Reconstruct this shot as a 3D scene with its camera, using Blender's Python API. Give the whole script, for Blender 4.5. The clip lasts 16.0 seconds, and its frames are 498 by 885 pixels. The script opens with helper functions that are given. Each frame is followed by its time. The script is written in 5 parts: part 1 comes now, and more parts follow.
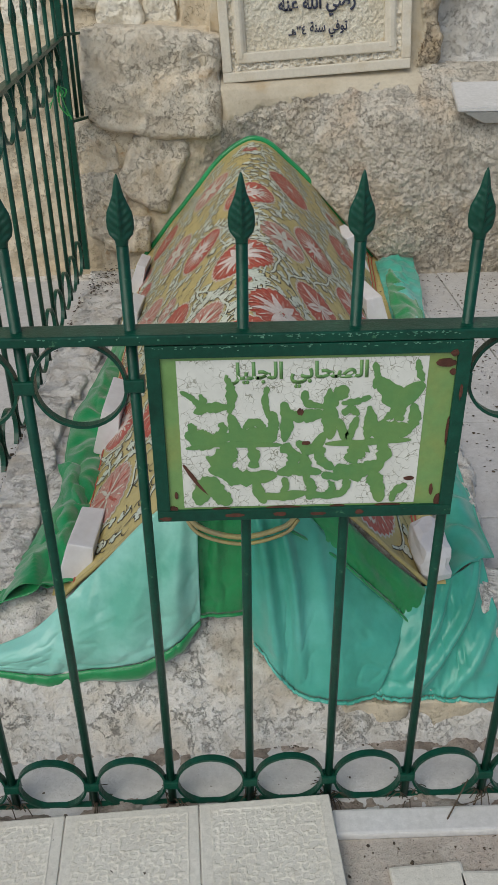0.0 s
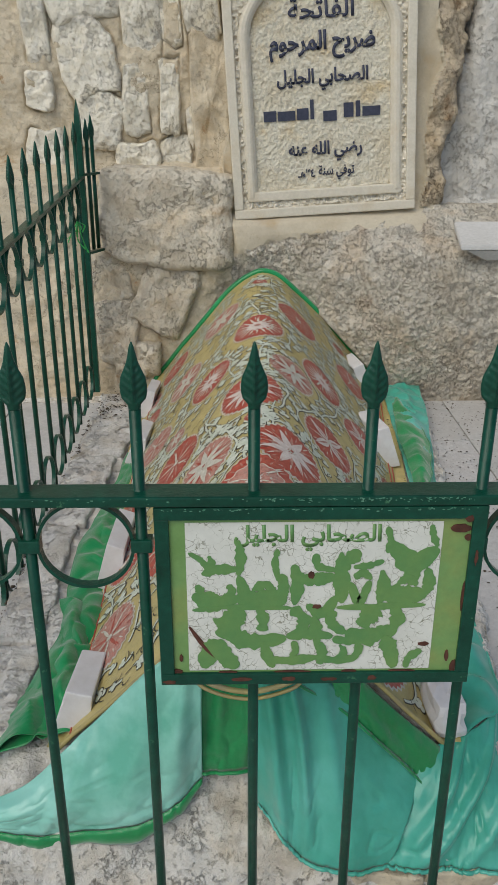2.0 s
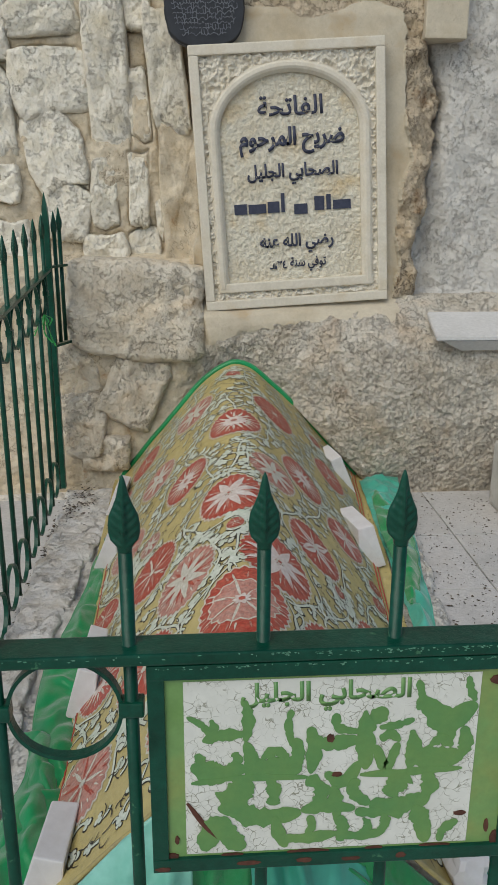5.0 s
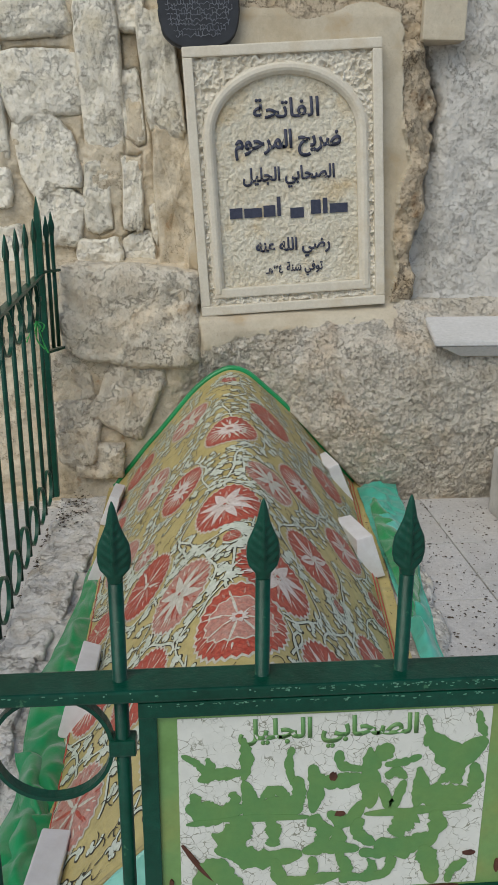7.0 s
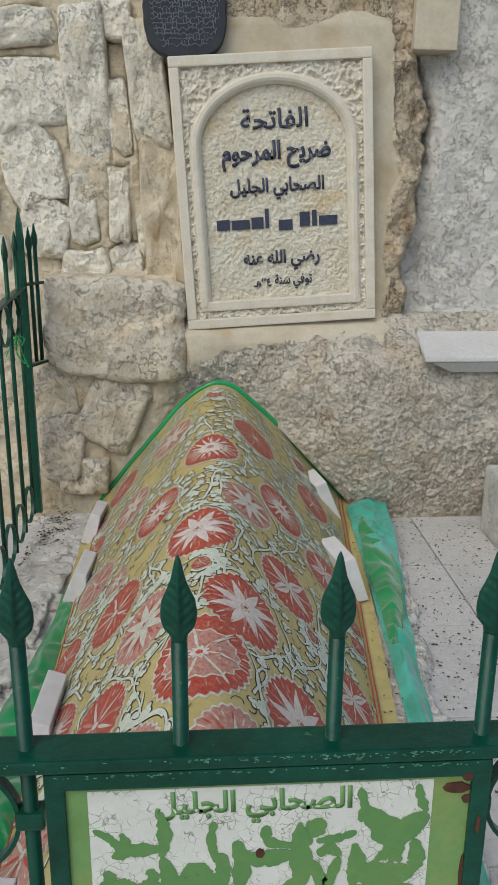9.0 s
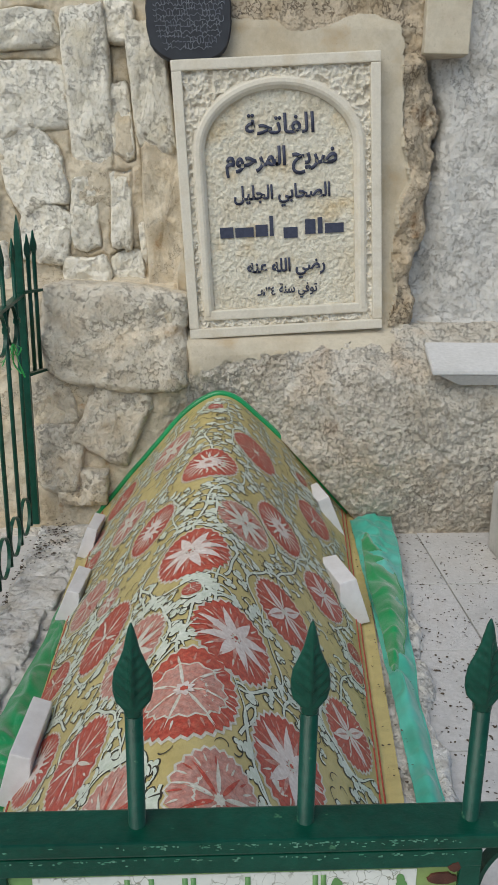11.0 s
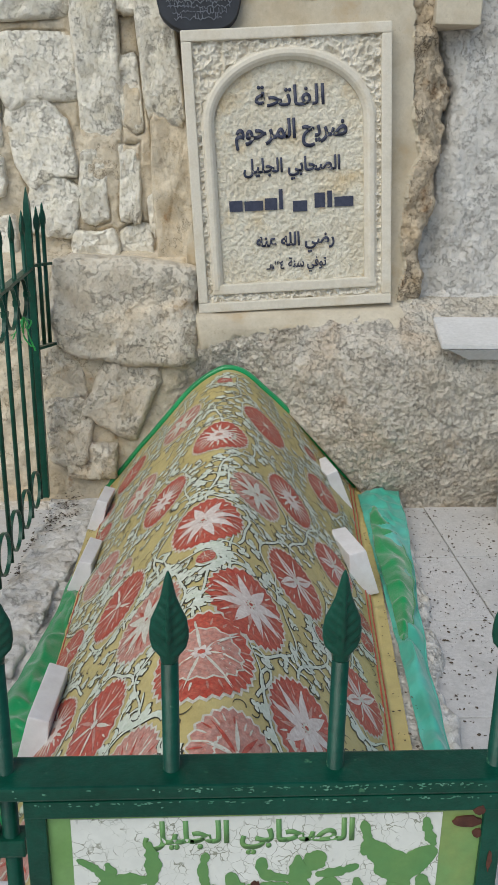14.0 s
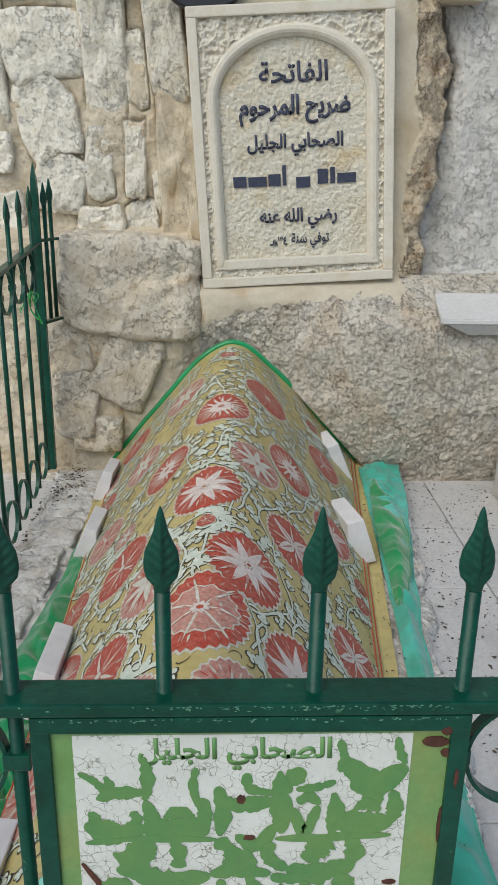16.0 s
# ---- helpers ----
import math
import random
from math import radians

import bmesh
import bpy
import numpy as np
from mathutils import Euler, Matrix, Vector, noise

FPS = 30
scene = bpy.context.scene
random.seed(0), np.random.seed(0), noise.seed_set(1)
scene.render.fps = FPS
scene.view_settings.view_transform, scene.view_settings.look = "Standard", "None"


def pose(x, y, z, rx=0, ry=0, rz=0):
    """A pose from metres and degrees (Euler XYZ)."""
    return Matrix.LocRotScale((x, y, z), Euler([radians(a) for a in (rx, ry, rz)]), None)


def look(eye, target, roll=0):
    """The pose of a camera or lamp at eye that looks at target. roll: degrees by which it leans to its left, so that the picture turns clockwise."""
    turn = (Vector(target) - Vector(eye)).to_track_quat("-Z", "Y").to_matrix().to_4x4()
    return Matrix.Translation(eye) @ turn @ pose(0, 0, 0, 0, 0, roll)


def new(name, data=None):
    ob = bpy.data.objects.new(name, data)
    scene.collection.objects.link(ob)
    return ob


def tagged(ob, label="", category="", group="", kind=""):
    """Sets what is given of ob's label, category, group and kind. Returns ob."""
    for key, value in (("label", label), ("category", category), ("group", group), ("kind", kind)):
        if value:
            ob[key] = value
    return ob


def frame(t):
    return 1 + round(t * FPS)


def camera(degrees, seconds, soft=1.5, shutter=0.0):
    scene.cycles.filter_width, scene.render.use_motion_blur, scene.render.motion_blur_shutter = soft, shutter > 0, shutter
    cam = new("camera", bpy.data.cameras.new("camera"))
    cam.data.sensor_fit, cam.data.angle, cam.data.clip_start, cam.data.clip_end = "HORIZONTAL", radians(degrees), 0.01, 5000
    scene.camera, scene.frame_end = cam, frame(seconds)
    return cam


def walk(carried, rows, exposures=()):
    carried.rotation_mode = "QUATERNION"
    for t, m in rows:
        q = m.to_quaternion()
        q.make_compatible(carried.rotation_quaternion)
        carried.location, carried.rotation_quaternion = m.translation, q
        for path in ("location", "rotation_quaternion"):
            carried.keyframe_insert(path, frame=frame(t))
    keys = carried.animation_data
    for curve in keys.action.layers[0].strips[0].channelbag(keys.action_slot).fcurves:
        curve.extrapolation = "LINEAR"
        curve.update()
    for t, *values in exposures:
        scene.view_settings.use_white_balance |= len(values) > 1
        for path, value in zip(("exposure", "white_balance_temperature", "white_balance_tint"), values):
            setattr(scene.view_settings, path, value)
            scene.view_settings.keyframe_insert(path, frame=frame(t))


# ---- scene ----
cam = camera(34.5, 16.0, soft=0.8)
PATH = [
    (0, (-0.02, -1.097, 1.467), (0.022, 0.629, 0.458), -0.7),
    (0.5, (-0.007, -1.108, 1.472), (0.019, 0.655, 0.528), -0.3),
    (1, (-0.013, -1.097, 1.498), (0.009, 0.699, 0.617), -0.1),
    (1.5, (-0.025, -1.058, 1.513), (0.002, 0.768, 0.698), -0.0),
    (2, (-0.027, -1.04, 1.529), (0.008, 0.805, 0.758), 0.1),
    (2.5, (-0.017, -1.034, 1.528), (0.021, 0.824, 0.79), 0.0),
    (3, (-0.01, -1.027, 1.541), (0.033, 0.84, 0.827), 0.0),
    (3.5, (-0.013, -0.998, 1.547), (0.045, 0.884, 0.872), 0.1),
    (4, (-0.027, -0.948, 1.568), (0.05, 0.95, 0.941), 0.3),
    (4.5, (-0.08, -0.906, 1.546), (0.043, 1.001, 0.956), 0.3),
    (7, (-0.078, -0.817, 1.554), (0.066, 1.091, 0.972), 0.2),
    (7.5, (-0.068, -0.813, 1.558), (0.074, 1.094, 0.974), 0.2),
    (8, (-0.051, -0.813, 1.563), (0.091, 1.094, 0.978), 0.2),
    (8.5, (-0.025, -0.788, 1.575), (0.112, 1.119, 0.99), 0.2),
    (9, (0.023, -0.74, 1.577), (0.147, 1.173, 1.009), 0.4),
    (9.5, (0.074, -0.705, 1.6), (0.177, 1.21, 1.034), 0.7),
    (10, (0.082, -0.677, 1.603), (0.174, 1.239, 1.037), 0.7),
    (12.5, (0.049, -0.643, 1.598), (0.146, 1.27, 1.021), 0.8),
    (13, (0.045, -0.648, 1.592), (0.141, 1.263, 1.008), 0.9),
    (13.5, (0.044, -0.661, 1.593), (0.138, 1.247, 1.001), 0.8),
    (14, (0.042, -0.67, 1.582), (0.131, 1.231, 0.968), 0.8),
    (14.5, (0.041, -0.681, 1.586), (0.129, 1.217, 0.963), 0.8),
    (15, (0.048, -0.691, 1.587), (0.135, 1.208, 0.965), 0.8),
    (15.5, (0.067, -0.718, 1.571), (0.141, 1.172, 0.92), 0.8),
    (16, (0.061, -0.744, 1.569), (0.131, 1.143, 0.911), 0.9),
]
walk(cam, [(t, look(eye, target, roll)) for t, eye, target, roll in PATH],
     [(0, -0.03, 6540, 7.5), (4.5, -0.05, 6470, 6.5), (9, 0.03, 6370, 6.5), (12.5, 0.17, 6290, 6.5), (16, 0.19, 6270, 6.5)])

# ---------------------------------------------------------------- light
world = bpy.data.worlds.new("sky")
scene.world = world
world.use_nodes = True
wn = world.node_tree.nodes
sky = wn.new("ShaderNodeTexSky")
sky.sky_type, sky.sun_disc = "NISHITA", False
sky.sun_elevation, sky.sun_rotation = radians(52), radians(-140)
wn["Background"].inputs["Strength"].default_value = 0.108
world.node_tree.links.new(sky.outputs["Color"], wn["Background"].inputs["Color"])
sun = new("sun", bpy.data.lights.new("sun", "SUN"))
sun.data.energy, sun.data.angle, sun.data.color = 2.0, radians(48), (1.0, 0.94, 0.83)
sun.matrix_world = look((-2.2, -2.2, 4.8), (0, 1.2, 0.6))


# ---------------------------------------------------------------- materials
def ramp(tree, source, stops):
    node = tree.nodes.new("ShaderNodeValToRGB")
    els = node.color_ramp.elements
    while len(els) < len(stops):
        els.new(0.5)
    for el, (pos, col) in zip(els, stops):
        el.position, el.color = pos, (*col, 1)
    tree.links.new(source, node.inputs["Fac"])
    return node.outputs["Color"]


def noise_tex(tree, coord, scale, detail=6.0, rough=0.6, kind="noise"):
    if kind == "voronoi":
        node = tree.nodes.new("ShaderNodeTexVoronoi")
        node.inputs["Scale"].default_value = scale
        tree.links.new(coord, node.inputs["Vector"])
        return node.outputs["Distance"]
    node = tree.nodes.new("ShaderNodeTexNoise")
    node.inputs["Scale"].default_value = scale
    node.inputs["Detail"].default_value = detail
    node.inputs["Roughness"].default_value = rough
    tree.links.new(coord, node.inputs["Vector"])
    return node.outputs["Fac"]


def mix(tree, fac, a, b, mode="MIX"):
    node = tree.nodes.new("ShaderNodeMix")
    node.data_type, node.blend_type = "RGBA", mode
    for sock, val in ((node.inputs["Factor"], fac), (node.inputs["A"], a), (node.inputs["B"], b)):
        if isinstance(val, (int, float)):
            sock.default_value = val
        elif isinstance(val, tuple):
            sock.default_value = (*val, 1)
        else:
            tree.links.new(val, sock)
    return node.outputs["Result"]


def surface(name, tones, scale=6.0, rough=0.85, bump=0.3, bump_scale=60.0, metal=0.0, spots=None, spot_scale=30.0,
            spot_size=(0.60, 0.68), vary=0.0, sheen=0.0, fine=0.12, pits=0.0, pit_scale=40.0, depth=0.004, spec=0.5, crevice_shade=0.00, crevice_scale=30.0, weave=0.018, flecks=0.0):
    """A mottled surface: tones over a broad noise, fine grain over it, spots of another colour, relief, pits."""
    m = bpy.data.materials.new(name)
    m.use_nodes = True
    t = m.node_tree
    bsdf = t.nodes["Principled BSDF"]
    coord = t.nodes.new("ShaderNodeTexCoord").outputs["Object"]
    n = len(tones)
    lo, hi = 0.32, 0.68
    col = ramp(t, noise_tex(t, coord, scale), [(lo + (hi - lo) * i / max(1, n - 1), c) for i, c in enumerate(tones)])
    grain = noise_tex(t, coord, bump_scale, 8.0, 0.7)
    if fine:
        g = ramp(t, grain, [(0.25, (1 - 2 * fine,) * 3), (0.75, (1 + fine * 0.6,) * 3)])
        col = mix(t, 1.0, col, g, "MULTIPLY")
    if spots:
        f = ramp(t, noise_tex(t, coord, spot_scale, 4.0, 0.65), [(spot_size[0], (0, 0, 0)), (spot_size[1], (1, 1, 1))])
        col = mix(t, f, col, spots)
    chips = None
    if flecks:
        # small dark chips and holes, cut into the relief, in uneven crowds
        chips = ramp(t, noise_tex(t, coord, bump_scale * 3.2, 5.0, 0.6), [(0.57, (1, 1, 1)), (0.64, (0, 0, 0))])
        crowd = ramp(t, noise_tex(t, coord, bump_scale * 0.4, 3.0, 0.6), [(0.38, (0, 0, 0)), (0.62, (flecks, flecks, flecks))])
        col = mix(t, crowd, col, mix(t, 1.0, col, mix(t, chips, (0.34, 0.28, 0.22), (1.06, 1.06, 1.06)), "MULTIPLY"))
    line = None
    if crevice_shade:
        # winding fissures cut into the relief, their shade painted in as thin dark seams
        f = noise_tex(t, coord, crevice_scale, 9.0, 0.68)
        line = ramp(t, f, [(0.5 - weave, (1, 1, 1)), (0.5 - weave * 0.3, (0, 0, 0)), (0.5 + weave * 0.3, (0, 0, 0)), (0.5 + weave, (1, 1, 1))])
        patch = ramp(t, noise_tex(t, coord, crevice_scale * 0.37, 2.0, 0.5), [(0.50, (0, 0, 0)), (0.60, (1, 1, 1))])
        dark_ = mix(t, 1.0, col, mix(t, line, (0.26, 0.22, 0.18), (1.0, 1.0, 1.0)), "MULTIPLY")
        col = mix(t, mix(t, 1.0, patch, (crevice_shade, crevice_shade, crevice_shade), "MULTIPLY"), col, dark_)
    if vary:
        info = t.nodes.new("ShaderNodeObjectInfo").outputs["Random"]
        v = ramp(t, info, [(0.0, (1 - vary, 1 - vary, 1 - vary * 1.1)), (1.0, (1 + vary * 0.5,) * 3)])
        col = mix(t, 1.0, col, v, "MULTIPLY")
    height = grain
    if pits:
        cell = ramp(t, noise_tex(t, coord, pit_scale, kind="voronoi"), [(0.0, (0, 0, 0)), (0.45, (1, 1, 1))])
        height = mix(t, pits, grain, cell, "MULTIPLY")
        dark = ramp(t, noise_tex(t, coord, pit_scale * 0.7, 3.0, 0.5), [(0.63, (1, 1, 1)), (0.70, (0.40, 0.35, 0.30))])
        col = mix(t, pits, col, mix(t, 1.0, col, dark, "MULTIPLY"))
    if chips is not None:
        height = mix(t, 0.35, height, chips, "MULTIPLY")
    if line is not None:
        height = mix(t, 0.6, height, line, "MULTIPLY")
    t.links.new(col, bsdf.inputs["Base Color"])
    if bump:
        b = t.nodes.new("ShaderNodeBump")
        b.inputs["Strength"].default_value, b.inputs["Distance"].default_value = bump, depth
        t.links.new(height, b.inputs["Height"])
        t.links.new(b.outputs["Normal"], bsdf.inputs["Normal"])
    bsdf.inputs["Roughness"].default_value = rough
    bsdf.inputs["Metallic"].default_value = metal
    bsdf.inputs["Specular IOR Level"].default_value = spec
    if sheen:
        bsdf.inputs["Sheen Weight"].default_value = sheen
    return m


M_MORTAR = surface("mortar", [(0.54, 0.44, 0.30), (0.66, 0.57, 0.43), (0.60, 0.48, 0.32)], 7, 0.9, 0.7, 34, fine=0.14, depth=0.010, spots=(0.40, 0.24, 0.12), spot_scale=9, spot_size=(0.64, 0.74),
                   crevice_shade=0.8, crevice_scale=5, weave=0.006, flecks=0.25)
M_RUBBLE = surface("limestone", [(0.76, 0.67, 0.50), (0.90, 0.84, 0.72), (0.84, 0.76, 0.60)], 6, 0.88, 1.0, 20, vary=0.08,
                   spots=(0.56, 0.40, 0.22), spot_scale=9, spot_size=(0.66, 0.78), pits=0.22, pit_scale=34, depth=0.020, crevice_shade=0.25, crevice_scale=3, weave=0.005, fine=0.10, flecks=0.16)
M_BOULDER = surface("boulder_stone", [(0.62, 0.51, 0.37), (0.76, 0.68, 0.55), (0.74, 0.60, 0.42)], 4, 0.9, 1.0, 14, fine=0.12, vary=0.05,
                    spots=(0.46, 0.33, 0.20), spot_scale=6, spot_size=(0.62, 0.74), pits=0.2, pit_scale=30, depth=0.030, crevice_shade=0.25, crevice_scale=3, weave=0.005, flecks=0.2)
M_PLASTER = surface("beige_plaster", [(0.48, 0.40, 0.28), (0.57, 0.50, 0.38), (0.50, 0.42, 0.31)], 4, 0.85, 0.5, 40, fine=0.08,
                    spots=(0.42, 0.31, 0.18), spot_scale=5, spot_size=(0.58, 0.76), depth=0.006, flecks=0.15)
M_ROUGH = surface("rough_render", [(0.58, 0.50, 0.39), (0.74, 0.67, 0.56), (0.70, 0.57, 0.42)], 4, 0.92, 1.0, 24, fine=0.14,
                  spots=(0.46, 0.35, 0.25), spot_scale=6, spot_size=(0.60, 0.76), pits=0.2, pit_scale=60, depth=0.030, crevice_shade=0.55, crevice_scale=13, weave=0.009, flecks=0.4)
M_ROCK = surface("brown_rock", [(0.48, 0.36, 0.22), (0.64, 0.52, 0.37), (0.56, 0.45, 0.31)], 6, 0.9, 1.0, 20, fine=0.16, crevice_shade=0.8, crevice_scale=9, weave=0.012,
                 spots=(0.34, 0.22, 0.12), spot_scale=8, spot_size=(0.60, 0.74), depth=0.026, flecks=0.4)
M_WHITEWASH = surface("whitewash", [(0.56, 0.53, 0.48), (0.64, 0.61, 0.56), (0.58, 0.54, 0.48)], 4, 0.88, 1.0, 18, fine=0.08, depth=0.020, crevice_shade=0.4, crevice_scale=5, weave=0.004,
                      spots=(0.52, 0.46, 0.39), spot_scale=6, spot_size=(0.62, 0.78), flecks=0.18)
M_PLAQUE = surface("carved_limestone", [(0.60, 0.54, 0.43), (0.68, 0.62, 0.51), (0.62, 0.54, 0.41)], 8, 0.8, 0.35, 90, fine=0.07, depth=0.002)
M_FIELD = surface("pecked_limestone", [(0.72, 0.64, 0.50), (0.84, 0.78, 0.66)], 12, 0.85, 1.0, 70, fine=0.08, depth=0.008, pits=0.1, pit_scale=60, crevice_shade=0.0, crevice_scale=48, flecks=0.12)
M_NICHE = surface("pecked_panel", [(0.72, 0.63, 0.47), (0.80, 0.74, 0.60), (0.72, 0.57, 0.35)], 5, 0.85, 1.0, 60, fine=0.12, depth=0.010, pits=0.2, pit_scale=60, flecks=0.2)
M_INK = surface("navy_paint", [(0.025, 0.03, 0.06), (0.05, 0.055, 0.09)], 60, 0.55, 0.2, 200)
M_BASALT = surface("basalt", [(0.012, 0.014, 0.020), (0.025, 0.028, 0.036)], 14, 0.6, 0.5, 80, depth=0.003)
M_GOLD = surface("worn_gilding", [(0.50, 0.40, 0.14), (0.36, 0.30, 0.16)], 20, 0.55, 0.2, 120)
M_CHALK = surface("chalk_letters", [(0.24, 0.25, 0.27), (0.13, 0.14, 0.17)], 30, 0.7, 0.2, 120)
M_SLAB = surface("white_stone", [(0.60, 0.58, 0.55), (0.68, 0.66, 0.64)], 5, 0.6, 0.4, 60, fine=0.1, depth=0.003, crevice_shade=0.0, crevice_scale=16,
                 spots=(0.45, 0.41, 0.36), spot_scale=9, spot_size=(0.68, 0.78))
M_MARBLE = surface("white_marble", [(0.62, 0.59, 0.58), (0.72, 0.70, 0.70)], 14, 0.4, 0.15, 60, fine=0.03, depth=0.002,
                   spots=(0.55, 0.50, 0.44), spot_scale=24, spot_size=(0.70, 0.78))
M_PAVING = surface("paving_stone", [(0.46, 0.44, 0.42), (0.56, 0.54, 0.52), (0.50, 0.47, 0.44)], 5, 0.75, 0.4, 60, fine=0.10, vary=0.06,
                   spots=(0.22, 0.20, 0.17), spot_scale=55, spot_size=(0.675, 0.71), depth=0.005, crevice_shade=0.35, crevice_scale=5, weave=0.005, flecks=0.2)
M_KERB = surface("kerb_mortar", [(0.66, 0.60, 0.51), (0.84, 0.80, 0.74), (0.70, 0.61, 0.49)], 5, 0.88, 1.0, 22, fine=0.12, crevice_shade=0.4, crevice_scale=4, weave=0.005,
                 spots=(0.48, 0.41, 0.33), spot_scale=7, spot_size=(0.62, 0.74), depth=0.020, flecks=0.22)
M_HAMMERED = surface("bush_hammered", [(0.68, 0.63, 0.53), (0.78, 0.74, 0.65)], 6, 0.85, 0.6, 80, fine=0.10, depth=0.004,
                     spots=(0.42, 0.30, 0.22), spot_scale=4, spot_size=(0.70, 0.80), flecks=0.15)
M_STEP = surface("step_stone", [(0.64, 0.60, 0.52), (0.72, 0.68, 0.60)], 6, 0.75, 0.5, 70, fine=0.10, depth=0.004,
                 spots=(0.42, 0.30, 0.24), spot_scale=5, spot_size=(0.68, 0.8), flecks=0.12)
# dirt colour that also serves as painted shade at the plinth's foot
M_DIRT_SHADE = surface("dirt", [(0.20, 0.16, 0.13), (0.34, 0.28, 0.23), (0.46, 0.41, 0.36)], 16, 0.95, 0.9, 70, depth=0.008, flecks=0.5)
M_BED = surface("mortar_bed", [(0.40, 0.34, 0.28), (0.54, 0.48, 0.41), (0.50, 0.42, 0.35)], 9, 0.95, 0.9, 50, depth=0.008, flecks=0.4)
M_GREEN = surface("green_gloss_paint", [(0.003, 0.046, 0.026), (0.006, 0.074, 0.045)], 14, 0.28, 0.5, 70, fine=0.2, depth=0.002,
                  spots=(0.06, 0.17, 0.09), spot_scale=46, spot_size=(0.66, 0.73), spec=0.3)
M_CHIP = surface("chipped_green", [(0.05, 0.20, 0.12), (0.16, 0.34, 0.24)], 80, 0.5, 0.2, 120)
M_RUST = surface("rust", [(0.055, 0.018, 0.010), (0.12, 0.042, 0.024)], 60, 0.9, 0.6, 160, depth=0.002)
M_SIGNGREEN = surface("sign_green", [(0.14, 0.27, 0.075), (0.17, 0.31, 0.10), (0.22, 0.30, 0.09)], 9, 0.42, 0.2, 90, fine=0.08, depth=0.001)
M_SCRIPT = surface("script_green", [(0.09, 0.24, 0.075), (0.15, 0.28, 0.08)], 12, 0.42, 0.2, 90, fine=0.08, depth=0.001)
M_OCHRE = surface("ochre_satin", [(0.46, 0.36, 0.125), (0.54, 0.44, 0.18), (0.50, 0.405, 0.165)], 5, 0.42, 0.5, 26, fine=0.10, depth=0.006)
M_RED = surface("print_red", [(0.47, 0.044, 0.024), (0.56, 0.13, 0.08)], 70, 0.45, 0.2, 120, fine=0.3)
M_PINK = surface("print_pink", [(0.54, 0.20, 0.145), (0.62, 0.36, 0.29)], 70, 0.45, 0.2, 120, fine=0.3)
M_CREAM = surface("print_cream", [(0.58, 0.54, 0.42), (0.66, 0.63, 0.55)], 60, 0.45, 0.2, 120, fine=0.15)
M_PALE = surface("print_pale", [(0.62, 0.50, 0.44), (0.70, 0.63, 0.57)], 60, 0.45, 0.2, 120, fine=0.1)
M_VINE = surface("print_vine", [(0.53, 0.58, 0.45), (0.68, 0.70, 0.60)], 50, 0.45, 0.2, 120, fine=0.1)
M_BLACK = surface("print_black", [(0.035, 0.03, 0.02), (0.06, 0.05, 0.03)], 50, 0.5, 0.1, 120)
# the ramp's pale end paints satin highlights into the cloth colour
M_SILK = surface("green_satin", [(0.035, 0.29, 0.19), (0.075, 0.41, 0.31), (0.13, 0.49, 0.41)], 3, 0.30, 0.15, 12, fine=0.03, sheen=0.15, depth=0.006,
                 spots=(0.01, 0.14, 0.08), spot_scale=26, spot_size=(0.73, 0.76))
M_SILKDEEP = surface("deep_green_satin", [(0.005, 0.20, 0.05), (0.012, 0.30, 0.09)], 5, 0.22, 0.4, 30, fine=0.03, sheen=0.4, depth=0.006)
M_SILKPALE = surface("pale_green_satin", [(0.13, 0.45, 0.33), (0.30, 0.63, 0.53), (0.19, 0.53, 0.43)], 3, 0.28, 0.12, 12, fine=0.03, sheen=0.15, depth=0.006,
                     spots=(0.02, 0.20, 0.13), spot_scale=20, spot_size=(0.74, 0.76))
M_LITTER = surface("leaf_litter", [(0.05, 0.035, 0.025), (0.11, 0.08, 0.05)], 40, 0.9, 0.3, 120)
M_RIBBON = surface("lime_ribbon", [(0.03, 0.36, 0.06), (0.05, 0.44, 0.10)], 40, 0.4, 0.2, 120)


def cracked_paint():
    """White paint with a net of fine dark cracks."""
    m = surface("cracked_white_paint", [(0.62, 0.62, 0.56), (0.70, 0.70, 0.64)], 14, 0.5, 0.0, 60, fine=0.05)
    t = m.node_tree
    bsdf = t.nodes["Principled BSDF"]
    coord = t.nodes.new("ShaderNodeTexCoord").outputs["Object"]
    vor = t.nodes.new("ShaderNodeTexVoronoi")
    vor.feature = "DISTANCE_TO_EDGE"
    vor.inputs["Scale"].default_value = 85
    wob = t.nodes.new("ShaderNodeTexNoise")
    wob.inputs["Scale"].default_value = 60
    add = t.nodes.new("ShaderNodeVectorMath")
    add.operation = "MULTIPLY_ADD"
    add.inputs[1].default_value = (0.02, 0.02, 0.02)
    t.links.new(coord, wob.inputs["Vector"])
    t.links.new(wob.outputs["Color"], add.inputs[0])
    t.links.new(coord, add.inputs[2])
    t.links.new(add.outputs[0], vor.inputs["Vector"])
    line = ramp(t, vor.outputs["Distance"], [(0.012, (1, 1, 1)), (0.040, (0, 0, 0))])
    broken = ramp(t, noise_tex(t, coord, 30, 3), [(0.42, (0, 0, 0)), (0.54, (1, 1, 1))])
    fac = mix(t, 1.0, line, broken, "MULTIPLY")
    old = bsdf.inputs["Base Color"].links[0].from_socket
    t.links.new(mix(t, fac, old, (0.24, 0.24, 0.18)), bsdf.inputs["Base Color"])
    return m


M_CRACKED = cracked_paint()


